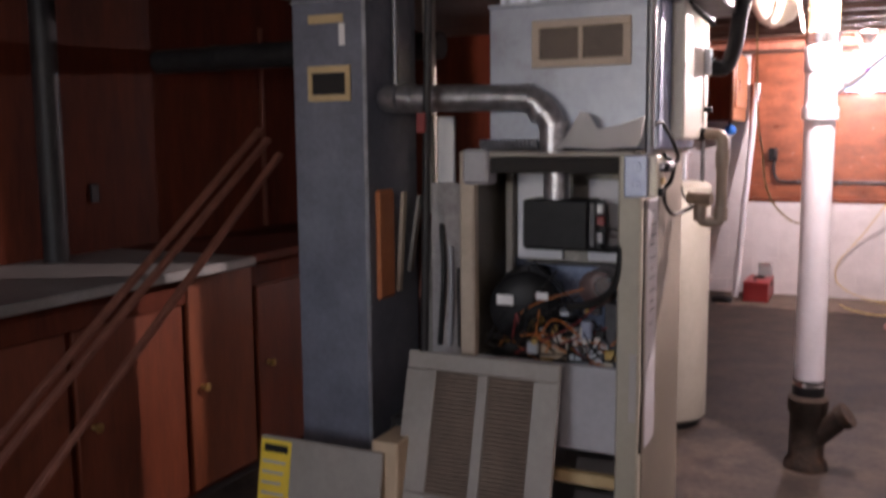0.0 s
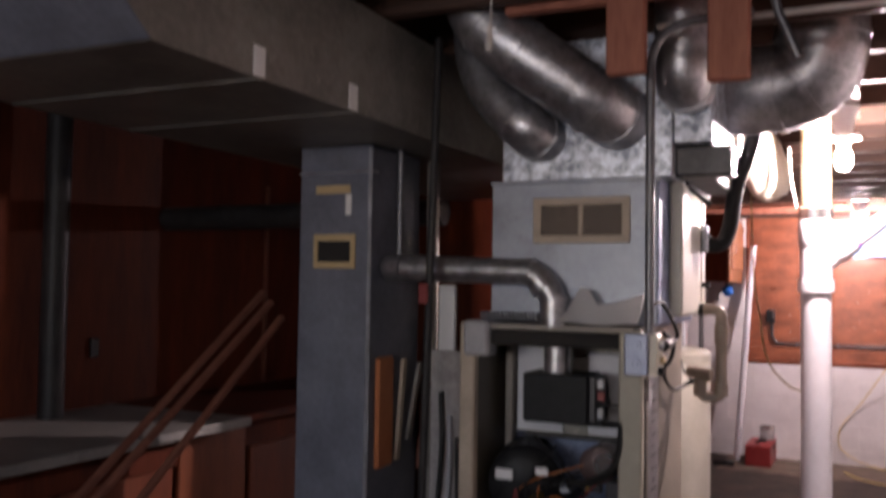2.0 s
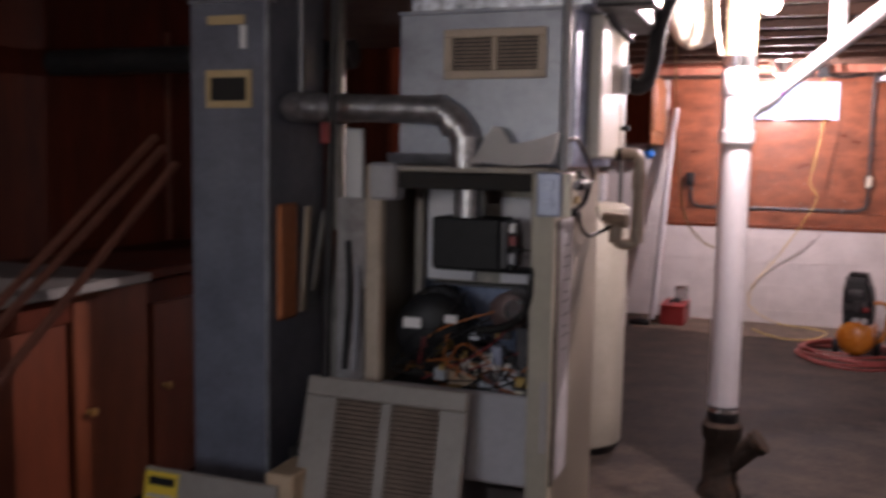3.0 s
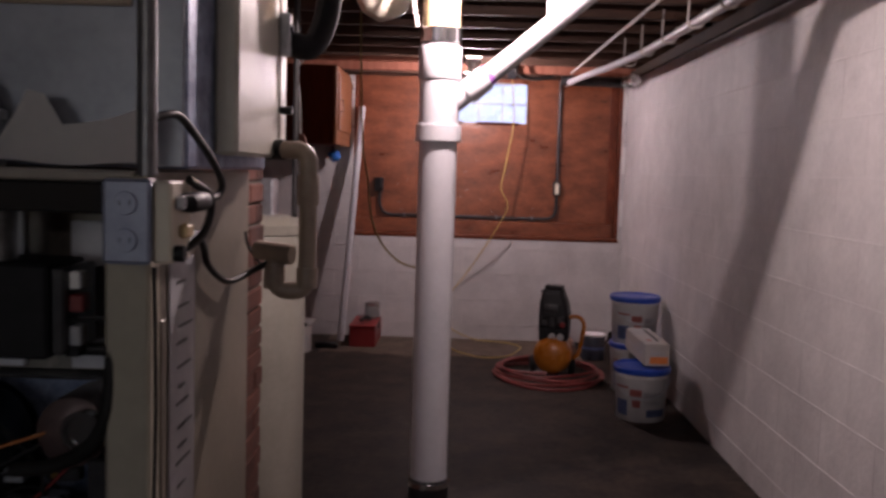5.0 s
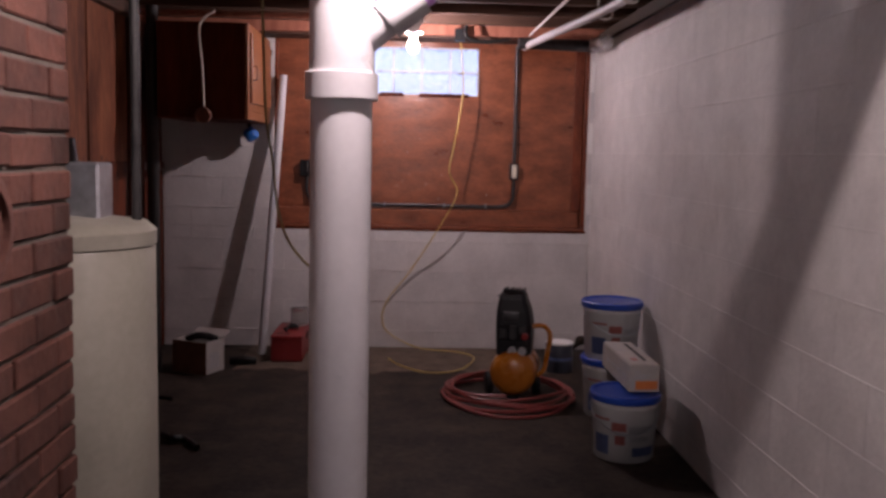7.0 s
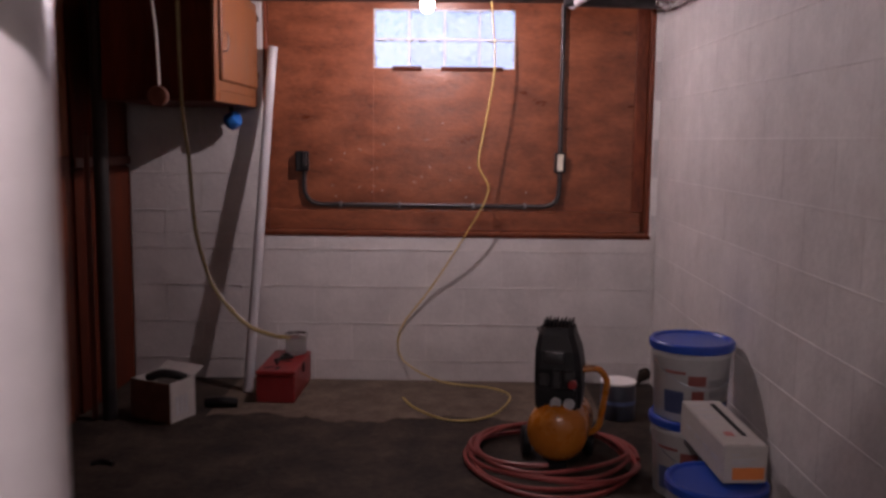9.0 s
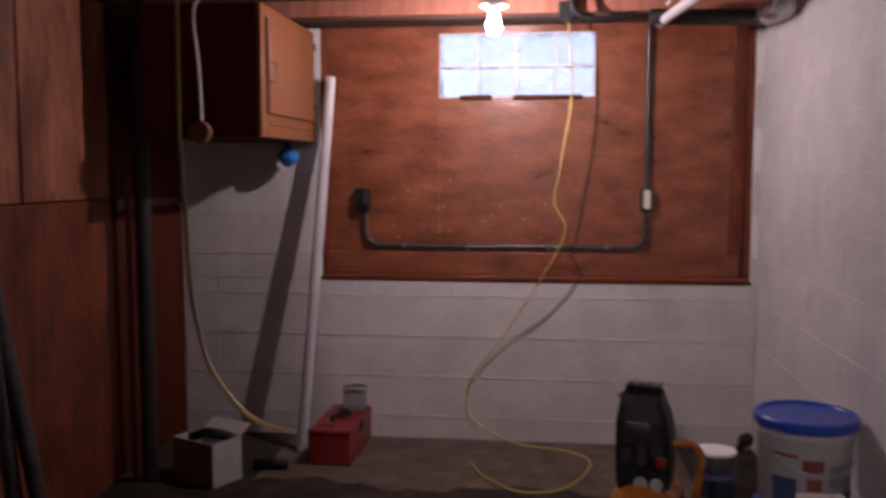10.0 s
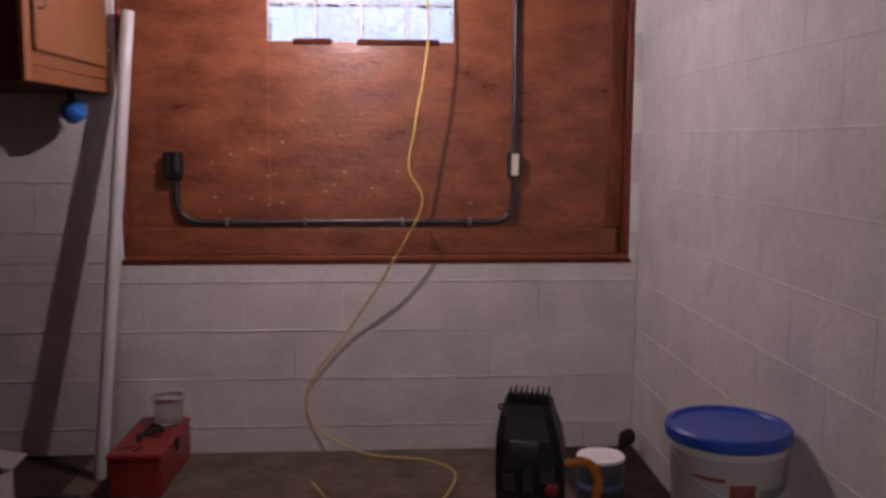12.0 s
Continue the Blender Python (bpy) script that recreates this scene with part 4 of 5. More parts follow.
louvre = mesh_of("louvre", bm_box(-0.0625, 0.0635, -0.005, 0.006, -0.003, 0.004, m=pose(0, 0, 0, 30, 0, 0)), BROWNSLAT)
for cx in (-0.070, 0.0875):
    for k in range(28):
        ob = new("louvre", louvre)
        ob.parent, ob.location = door, (cx, 0.009, 0.396 + 0.0118 * k)
cover2 = leaning("access_panel", "pale panel leaning by the duct, yellow caution label", (-0.150, 2.66, 0.004), 0, 10, 0.3, 0.46)
part("sheet", bm_box(-0.190, 0.212, 0, 0.014, 0, 0.497, 0.004), COVERPAINT, cover2, "", False)
part("caution_label", bm_box(-0.184, -0.081, -0.0035, -0.0005, 0.18, 0.487), YELLOWLABEL, cover2, "yellow caution label", False)
part("label_heading", bm_box(-0.171, -0.091, -0.0045, -0.0036, 0.452, 0.474), BLACK, cover2, "", False)
for k in range(7):
    part("print_bar", bm_box(-0.174, -0.096 - 0.006 * (k % 3), -0.0045, -0.0036, 0.42 - 0.03 * k, 0.428 - 0.03 * k), LABELGREY, cover2, "", False)
wood_leg = solo("wood_offcut", bm_box(0.02, 0.10, 2.76, 2.90, 0.0, 0.52, 0.004), surface("pale_wood", (0.46, 0.34, 0.22), (0.60, 0.46, 0.31), 4, (4, 4, 0.6), 0.6, bump=0.1), "pale wood block standing behind the furnace door", "wood block", smooth=False)

# tools hanging in the gap behind
solo("orange_bag", bm_box(-0.096, -0.078, 3.00, 3.10, 0.86, 1.19, 0.008, m=pose(0, 0, 0, 0, 0, 0)), surface("orange_plastic", (0.42, 0.13, 0.045), (0.56, 0.21, 0.085), 8, rough=0.5), "orange bag hanging on the side of the duct", "bag", smooth=False)
for k in range(3):
    solo("strip_offcut", bm_box(-0.006, 0.006, -0.012, 0.012, 0, (0.31, 0.24, 0.27)[k], 0.002, m=pose(-0.084 + 0.021 * k, 3.13 + 0.035 * k, (0.87, 0.93, 0.84)[k], 0, (4, 9, 6)[k], 0)), (TAN, DULLDUCT, STRIP)[k], "thin pale strip hanging beside the duct", "strip", "hanging strips", smooth=False)
solo("gap_board", bm_box(0.0, 0.192, 3.19, 3.21, 0.549, 1.205, 0.003), surface("grey_scuffed_board", (0.26, 0.235, 0.225), (0.52, 0.49, 0.48), 9, rough=0.7, spots=0.6, spot_colour=(0.10, 0.06, 0.045), spot_scale=9), "scuffed grey board between duct and furnace", "board", smooth=False)
for k in range(5):
    solo("hanging_tool", sweep(curvy([(0.04 + 0.03 * k, 3.18, 1.08 - 0.07 * (k % 3)), (0.05 + 0.026 * k, 3.17, 0.92 - 0.05 * (k % 2)), (0.03 + 0.035 * k, 3.18, 0.70)], 5), 0.008, 8), (BLACKPIPE, LABELGREY, DARKCONDUIT, GALV, BLACKPIPE)[k], "dark hand tool hanging in the gap", "tool", "hanging tools")
solo("gap_shelf", bm_box(-0.06, 0.20, 3.10, 3.62, 0.505, 0.548, 0.004), DARKPLY, "low dark shelf between duct and furnace", "shelf", smooth=False)
solo("white_batten", bm_box(0.006, 0.062, 3.225, 3.245, 0.549, 1.407, 0.004), PAPER, "white batten standing behind the furnace", "batten", smooth=False)

# ---- chimney and water heater ----
chimney = panel_box("chimney", "red brick chimney with pale mortar", BRICKMORTAR, (-0.05, 0.474, 3.915, 4.676, 0, 2.10), 0, "chimney")
heater = thing("water_heater", "tall cream water heater beside the brick chimney", "water heater")
HX, HY, HR = 0.375, 4.915, 0.205
part("tank", lathe([(0, 0.035), (HR - 0.01, 0.035), (HR, 0.045), (HR, 1.075), (HR - 0.003, 1.08)], 40, m=Matrix.Translation((HX, HY, 0))), HEATERPAINT, heater)
part("top_cap", lathe([(HR - 0.002, 1.08), (HR + 0.003, 1.083), (HR + 0.003, 1.115), (HR - 0.02, 1.135), (0.06, 1.15), (0, 1.15)], 40, m=Matrix.Translation((HX, HY, 0))), HEATERPAINT, heater, "cream top cap")
part("base_ring", lathe([(0, 0), (HR - 0.03, 0), (HR - 0.03, 0.04), (0, 0.04)], 30, m=Matrix.Translation((HX, HY, 0))), BLACK, heater, "dark base ring")
part("draft_hood", bm_box(HX + 0.02, HX + 0.10, HY - 0.05, HY + 0.05, 1.14, 1.27, 0.006), GALV, heater, "zinc draught hood", False)
part("water_pipe", rod((HX + 0.16, HY + 0.03, 1.12), (HX + 0.16, HY + 0.03, 2.1), 0.011), BLACKPIPE, heater)
part("water_pipe", rod((HX - 0.12, HY + 0.03, 1.12), (HX - 0.12, HY + 0.03, 2.1), 0.011), BLACKPIPE, heater)
solo("heater_vent", sweep(rounded([(HX + 0.02, HY - 0.09, 1.145), (HX + 0.02, HY - 0.09, 1.9), (HX - 0.1, 4.75, 2.0)], 0.08), 0.012, 12), BLACKPIPE, "thin dark pipe above the water heater", "pipe")
clean = thing("chimney_thimble", "round mortared thimble plate on the brick chimney", "thimble")
part("plate", lathe([(0, 0), (0.10, 0), (0.10, 0.012), (0.085, 0.02), (0.07, 0.02), (0.068, 0.008), (0, 0.008)], 28, m=pose(0.481, 4.28, 1.17, 0, 90, 0)), BRICK, clean)

# ---- workbench side ----
# lighter copy of the bench wood, standing in for light on one door
LITDOOR = surface("bench_door_lit", (0.082, 0.0215, 0.0085), (0.20, 0.056, 0.021), 2.6, (3, 3, 0.45), 0.4, bump=0.08, fine=28)
bench = thing("workbench", "long built-in bench with dark red plywood doors", "workbench")
part("carcass", bm_box(XL + 0.003, -0.965, 1.0, 4.9, 0.05, 0.855), DARKPLY, bench, "", False)
part("toe_board", bm_box(XL + 0.003, -1.0, 1.0, 4.9, 0.0, 0.05), CAVITYSHADE, bench, "", False)
part("worktop", bm_box(XL + 0.003, -0.855, 0.95, 3.43, 0.872, 0.905, 0.004), LAMINATE, bench, "scuffed grey worktop", False)
part("worktop", bm_box(XL + 0.003, -0.90, 3.433, 4.9, 0.872, 0.905, 0.004), DARKPLY, bench, "", False)
part("apron", bm_box(-0.964, -0.93, 1.0, 3.12, 0.77, 0.871, 0.003), DARKPLY, bench, "", False)
for k, (y0, y1, mt) in enumerate(((1.02, 1.50, BENCHWOOD), (1.53, 2.05, BENCHWOOD), (2.08, 2.60, BENCHWOOD), (2.63, 3.11, BENCHWOOD), (3.14, 3.51, LITDOOR), (3.54, 4.1, BENCHWOOD), (4.13, 4.7, BENCHWOOD))):
    d = part("door", bm_box(-0.964, -0.942, y0, y1, 0.07, 0.768 if mt is BENCHWOOD else 0.868, 0.004), mt, bench, "bench door coloured lighter for the light falling on it" if mt is LITDOOR else "", False)
    part("knob", lathe([(0, 0), (0.010, 0), (0.008, 0.012), (0.015, 0.02), (0.015, 0.028), (0, 0.032)], 14, m=pose(-0.942, y0 + 0.06, 0.45, 0, 90, 0)), BRASS, d, "small brass knob")
for k, (a, b) in enumerate((((-0.880, 1.536, 0.0), (-0.500, 3.50, 1.72)), ((-0.822, 1.53, 0.0), (-0.475, 3.50, 1.68)), ((-0.690, 1.672, 0.0), (-0.450, 3.46, 1.62)))):
    a, b = Vector(a), Vector(b)
    d = (b - a)
    m = Matrix.Translation(a) @ d.to_track_quat("Z", "Y").to_matrix().to_4x4()
    solo("trim_strip", bm_box(-0.012, 0.012, -0.009, 0.009, 0, d.length * 0.80, 0.003, m=m), STRIP, "long thin reddish wood strip leaning on the duct", "strip", "leaning strips", smooth=False)
solo("vent_pipe", rod((-1.45, 3.03, 0.905), (-1.45, 3.03, 2.3), 0.045, 20), BLACKPIPE, "black iron vent pipe rising from the bench", "pipe")
cross = thing("cross_duct", "dark round duct along the panelled wall", "duct")
part("pipe", rod((XL - 0.02, 3.72, 1.68), (-0.2, 3.70, 1.68), 0.05, 20), BLACKPIPE, cross)
for x in (-1.25, -0.70):
    part("pipe_joint", ring_band((x, 3.71, 1.68), (x + 0.03, 3.71, 1.68), 0.053), BLACKPIPE, cross)
solo("wall_outlet", bm_box(XL + 0.001, XL + 0.012, 3.30, 3.345, 1.10, 1.175, 0.003), BLACK, "small black outlet on the wood panelling", "outlet", smooth=False)
solo("panel_batten", bm_box(XL + 0.001, XL + 0.016, 4.42, 4.45, 0.91, 1.9, 0.003), BENCHWOOD, "thin batten on the panelled wall", "batten", smooth=False)

# ---- back room ----
cab = thing("wall_cabinet", "brown wall cabinet with one pale varnished door", "cabinet")
cx0, cx1, cy0, cy1, cz0, cz1 = -0.232, 0.275, 7.93, 8.745, 1.476, 2.01
part("body", bm_box(cx0, cx1 - 0.02, cy0, cy1, cz0, cz1, 0.003), DARKPLY, cab, "", False)
part("face_frame", bm_box(cx1 - 0.019, cx1, cy0, cy0 + 0.055, cz0, cz1, 0.003), ORANGEWOOD, cab, "", False)
part("face_frame", bm_box(cx1 - 0.019, cx1, cy0 + 0.056, cy1, cz0, cz0 + 0.05, 0.003), ORANGEWOOD, cab, "", False)
part("face_frame", bm_box(cx1 - 0.019, cx1, cy0 + 0.056, cy1, cz1 - 0.05, cz1, 0.003), ORANGEWOOD, cab, "", False)
part("face_frame", bm_box(cx1 - 0.019, cx1 - 0.0005, cy0 + 0.056, cy1, cz0 + 0.051, cz0 + 0.094, 0.002), ORANGEWOOD, cab, "", False)
d = part("door", bm_box(cx1 - 0.004, cx1 + 0.014, cy0 + 0.065, cy1 - 0.05, cz0 + 0.095, cz1 - 0.045, 0.006), ORANGEWOOD, cab, "pale varnished door", False)
part("handle", sweep(rounded([(cx1 + 0.012, cy0 + 0.075, 1.70), (cx1 + 0.035, cy0 + 0.085, 1.70), (cx1 + 0.035, cy0 + 0.085, 1.78), (cx1 + 0.012, cy0 + 0.085, 1.78)], 0.015), 0.004, 8), CHROME, d, "small chrome pull")
for z in (1.64, 1.93):
    part("hinge", bm_box(cx1 + 0.014, cx1 + 0.020, cy1 - 0.06, cy1 - 0.035, z - 0.018, z + 0.018, 0.002), CHROME, d, "", False)
solo("blue_cap", lathe([(0, 0), (0.042, 0), (0.045, 0.006), (0.045, 0.05), (0.038, 0.06), (0, 0.06)], 24, m=pose(0.145, 8.655, 1.392, 20, 60, 0)), WIREBLUE, "round blue plastic cap under the cabinet", "cap")
solo("cap_bracket", sweep(curvy([(0.15, 8.665, 1.4755), (0.16, 8.667, 1.445), (0.165, 8.665, 1.415)], 5), 0.012, 8), BLACK, "dark bracket under the cabinet", "bracket")
solo("lean_pipe", rod((0.266, 8.468, 0.006), (0.366, 8.715, 1.79), 0.0255, 24), PVC, "white plastic pipe leaning against the far wall", "pipe")
solo("steel_post", rod((-0.275, 8.0, 0), (-0.275, 8.0, 2.1), 0.034, 20), BLACKPIPE, "dark steel post beside the plywood wall", "post")
solo("thin_post", rod((-0.34, 7.99, 0), (-0.335, 7.99, 1.32), 0.013, 12), BENCHWOOD, "thin brown rod standing by the post", "rod")
for k, (x, y, dy) in enumerate(((-0.215, 6.98, 0.02), (-0.135, 7.02, 0.0))):
    solo("iron_rod", rod((x, y, 0.0), (-0.392, y + dy + 0.04, 1.34 - 0.10 * k), 0.027, 16), DARKCONDUIT, "dark steel tube leaning on the plywood wall", "tube", "leaning tubes")
# conduit loop on the bay
cond = thing("wall_conduit", "grey conduit looping between two outlets", "conduit")
part("pipe", sweep(rounded([(0.51, PY - 0.02, 1.17), (0.51, PY - 0.02, 0.962), (1.892, PY - 0.02, 0.962), (1.892, PY - 0.02, 1.15)], 0.11, 8), 0.0125, 12), DARKCONDUIT, cond)
part("pipe", rod((1.892, PY - 0.02, 1.25), (1.892, PY - 0.02, 2.03), 0.0125, 12), DARKCONDUIT, cond)
part("outlet_box", bm_box(0.465, 0.535, PY - 0.05, PY - 0.002, 1.14, 1.25, 0.006), BLACK, cond, "black outlet box", False)
part("outlet_plug", bm_box(0.51, 0.53, PY - 0.07, PY - 0.051, 1.17, 1.245, 0.004), DARKCONDUIT, cond, "", False)
part("outlet_box", bm_box(1.862, 1.922, PY - 0.045, PY - 0.002, 1.145, 1.255, 0.006), DARKCONDUIT, cond, "", False)
part("outlet_face", bm_box(1.876, 1.908, PY - 0.052, PY - 0.046, 1.155, 1.245, 0.004), IVORY, cond, "ivory duplex outlet", False)
for x in (0.70, 1.02, 1.42, 1.70):
    part("strap", bm_box(x, x + 0.016, PY - 0.036, PY - 0.004, 0.945, 0.979, 0.003), CONDUIT, cond, "", False)

# lamps
def bare_bulb(at, label):
    x, y, z = at
    t = thing("bulb_holder", label, "lamp", "bare bulbs")
    top = TOP - z - 0.016
    part("holder", lathe([(0, top), (0.055, top), (0.058, top - 0.012), (0.045, top - 0.03), (0.028, 0.07), (0.024, 0.045), (0, 0.045)], 24, m=Matrix.Translation((x, y, z))), PAPER, t, "white porcelain holder")
    part("reflector", lathe([(0.02, 0.068), (0.058, 0.060), (0.062, 0.066), (0.058, 0.074), (0.02, 0.084)], 28, m=Matrix.Translation((x, y, z))), PAPER, t, "white porcelain skirt")
    b = part("bulb", lathe([(0, -0.055), (0.016, -0.051), (0.027, -0.038), (0.031, -0.02), (0.029, 0.0), (0.02, 0.022), (0.014, 0.045), (0, 0.045)], 24, m=Matrix.Translation((x, y, z))), BULBGLASS, t, "lit bulb")
    b.visible_shadow = False
    part("mounting_board", bm_box(x - 0.055, x + 0.055, y - 0.27, y + 0.27, TOP - 0.016, TOP - 0.001, 0.002), JOIST, t, "", False)


bare_bulb(BULB_A, "lit bare bulb in a porcelain holder under the joists")
# holder for the assumed bulb, out of view
bare_bulb(BULB_C, "unseen lit bulb in a porcelain holder, assumed behind the start")
bare_bulb(BULB_B, "lit bare bulb in a porcelain holder near the window")

# cords
def wall_cord(name, pts, mat, label, r=0.0042):
    return solo(name, sweep(curvy(pts, 8), r, 8), mat, label, "cord")


wall_cord("yellow_cord", [(1.5, 8.66, 2.06), (1.512, 8.62, 1.939), (1.525, 8.62, 1.682), (1.474, 8.62, 1.355), (1.45, 8.62, 1.19), (1.503, 8.62, 1.055), (1.40, 8.645, 0.84), (1.209, 8.72, 0.527), (1.06, 8.735, 0.325), (1.027, 8.735, 0.20), (1.075, 8.73, 0.10), (1.27, 8.66, 0.02), (1.53, 8.6, 0.007), (1.626, 8.43, 0.007), (1.513, 8.11, 0.007), (1.325, 8.035, 0.007), (1.16, 8.2, 0.007), (1.077, 8.388, 0.007)], YELLOWCORD, "yellow extension cord hanging past the window to the floor")
wall_cord("olive_cord", [(0.60, 6.36, 2.13), (0.605, 6.345, 1.9), (0.615, 6.32, 1.66), (0.633, 6.274, 1.416), (0.665, 6.217, 1.27), (0.688, 6.179, 1.102), (0.719, 6.147, 1.008), (0.764, 6.10, 0.941), (0.838, 6.06, 0.877), (0.905, 6.03, 0.855), (0.955, 6.01, 0.853)], OLIVECORD, "olive cord dangling from the joists with a free end", 0.0052)
drop = thing("cable_drop", "pale cable with a round box hanging by the cabinet", "cable")
part("cable", sweep(curvy([(0.10, 7.90, 2.07), (0.03, 7.89, 2.01), (0.013, 7.89, 1.935), (0.028, 7.89, 1.775), (0.037, 7.89, 1.54)], 8), 0.007, 8), WHITECORD, drop)
part("round_box", lathe([(0, -0.01), (0.042, -0.01), (0.045, 0), (0.045, 0.02), (0.04, 0.026), (0, 0.026)], 24, m=pose(0.037, 7.885, 1.492, 90, 0, 0)), STRIP, drop)

# pipes under the joists on the right
solo("white_ceiling_pipe", sweep(curvy([(2.11, 4.62, 1.975), (2.11, 5.4, 1.98), (2.09, 6.6, 1.98), (2.03, 7.3, 1.98), (1.965, 7.8, 1.98), (1.93, 8.2, 1.985), (1.90, 8.5, 1.985)], 6), 0.021, 14), PVC, "white plastic pipe slung under the joists", "pipe")
for k in range(6):
    y = 4.75 + 0.46 * k
    solo("pipe_strap", sweep(rounded([(2.075 - 0.004 * k, y, 2.11), (2.072 - 0.004 * k, y, 1.952), (2.140 - 0.004 * k, y, 1.952), (2.140 - 0.004 * k, y, 2.03)], 0.03), 0.005, 8), WHITECORD, "white hanger round the ceiling pipe", "hanger", "pipe hangers")
solo("ceiling_cable", sweep(curvy([(1.90, 3.2, 2.06), (1.925, 5.2, 2.05), (1.925, 7.0, 2.055), (1.92, 8.4, 2.05)], 6), 0.008, 10), WHITECORD, "pale cable run under the joists", "cable")
solo("ceiling_pipe", rod((XB, 8.05, 2.07), (1.10, 8.05, 2.075), 0.018, 14), REDWOOD, "reddish pipe run across under the joists", "pipe")
solo("brass_valve", sweep([(0.86, 8.03, 2.06), (0.90, 8.03, 2.055), (0.93, 8.02, 2.05), (0.98, 8.02, 2.05)], 0.02, 12, radii=[0.014, 0.024, 0.014, 0.02]), CHROME, "small valve on the ceiling pipe", "valve")
solo("foil_wrap", sweep(curvy([(2.30, 8.35, 1.985), (2.33, 8.25, 1.99), (2.34, 8.12, 1.985)], 5), 0.045, 10, radii=[0.03 + 0.018 * ((k * 7) % 3) / 2 for k in range(11)]), FOIL, "crumpled foil wrap in the wall corner", "foil")
solo("corner_pipe", rod((1.85, 8.42, 2.0), (2.36, 8.42, 1.99), 0.035, 16), DARKCONDUIT, "dark pipe near the wall corner", "pipe")
solo("junction_box", bm_box(1.46, 1.53, 8.52, 8.595, 2.02, 2.095, 0.004), BLACK, "black junction box over the window", "junction box", smooth=False)
solo("flex_cable", sweep(curvy([(1.52, 8.48, 2.25), (1.53, 8.46, 2.13), (1.52, 8.46, 2.06), (1.56, 8.47, 2.02), (1.66, 8.49, 2.01), (1.8, 8.5, 2.03)], 8), 0.012, 10), RUBBER, "black cable looping over the window", "cable")

# buckets
def bucket(x, y, z, turn):
    t = thing("bucket", "white plastic bucket with a blue lid and printed label", "bucket", "buckets", at=(x, y, z), turn=turn)
    part("body", lathe([(0, 0.002), (0.125, 0.002), (0.130, 0.008), (0.143, 0.235), (0.147, 0.24), (0.147, 0.255), (0.143, 0.258), (0.143, 0.27), (0, 0.27)], 36), BUCKETWHITE, t)
    part("lid", lathe([(0.146, 0.262), (0.154, 0.262), (0.156, 0.268), (0.156, 0.288), (0.150, 0.294), (0.140, 0.293), (0.134, 0.285), (0, 0.284)], 36), BLUE, t, "blue snap-on lid")
    for a0, a1, z0, z1, mt in ((204, 236, 0.035, 0.12, LABELBLUE), (242, 268, 0.145, 0.182, LABELRED), (248, 266, 0.085, 0.125, LABELRED), (272, 318, 0.140, 0.168, LABELGREY), (274, 312, 0.100, 0.122, LABELGREY), (202, 238, 0.185, 0.195, LABELRED), (280, 330, 0.035, 0.075, LABELBLUE)):
        lab = bmesh.new()
        n = 8
        vs = []
        for i in range(n + 1):
            a = radians(a0 + (a1 - a0) * i / n)
            col = []
            for z in (z0, z1):
                r = 0.1305 + 0.013 * z / 0.235 + 0.0012
                col.append(lab.verts.new((r * math.cos(a), r * math.sin(a), z)))
            vs.append(col)
        for p, q in zip(vs, vs[1:]):
            lab.faces.new((p[0], q[0], q[1], p[1]))
        bmesh.ops.solidify(lab, geom=lab.faces[:], thickness=0.0006)
        part("label_patch", lab, mt, t)
    part("handle", sweep([(0.150 * math.cos(a), 0.150 * math.sin(a), 0.235 - 0.10 * math.sin(a - math.pi)) for a in [math.pi + math.pi * k / 14 for k in range(15)]], 0.003, 6), GALV, t, "thin wire handle")
    return t


lower = bucket(2.235, 7.25, 0.0, 0)
lower.scale = (1, 1, 1.035)
bucket(2.228, 7.255, 0.297, 10)
bucket(2.15, 6.615, 0.0, -8)
# carton on the front bucket
ct = thing("carton", "long white cardboard carton with an orange printed end", "box", at=(2.205, 6.772, 0.306), turn=4)
ct.matrix_basis = pose(2.205, 6.772, 0.306, 2.5, 0, 4)
part("body", bm_box(-0.067, 0.067, -0.205, 0.205, 0, 0.118, 0.003), CARTON, ct, "", False)
part("slot", bm_box(0.018, 0.034, -0.12, 0.17, 0.1181, 0.1192), BLACK, ct, "dark open slot", False)
part("flap", bm_box(-0.064, 0.014, -0.20, 0.198, 0.1182, 0.1215, 0.001), CARTON, ct, "", False)
part("flap_lip", bm_box(-0.066, 0.066, -0.209, -0.2055, 0.095, 0.119, 0.001), CARTON, ct, "", False)
part("printed_end", bm_box(-0.040, 0.058, -0.2065, -0.2054, 0.012, 0.05), LABELORANGE, ct, "orange printed band", False)
part("printed_mark", bm_box(-0.035, -0.008, -0.13, -0.095, 0.1216, 0.1224), LABELRED, ct, "", False)
for y0, x0, x1 in ((0.02, -0.05, 0.0), (0.05, -0.055, -0.01), (0.10, -0.05, 0.005), (0.14, -0.05, -0.02)):
    part("print_bar", bm_box(x0, x1, y0, y0 + 0.012, 0.1216, 0.1224), LABELGREY, ct, "", False)
for x0, x1, z in ((-0.045, -0.02, 0.088), (-0.045, 0.03, 0.072), (-0.045, 0.01, 0.062)):
    part("print_bar", bm_box(x0, x1, -0.2065, -0.2054, z, z + 0.006), LABELGREY, ct, "", False)
for k in range(4):
    part("print_bar", bm_box(-0.0682, -0.0672, -0.15 + 0.08 * k, -0.10 + 0.08 * k, 0.05, 0.062), LABELGREY, ct, "", False)

# paint can
can = thing("paint_can", "dark labelled paint can with a white lid", "paint can", at=(2.126, 8.15, 0))
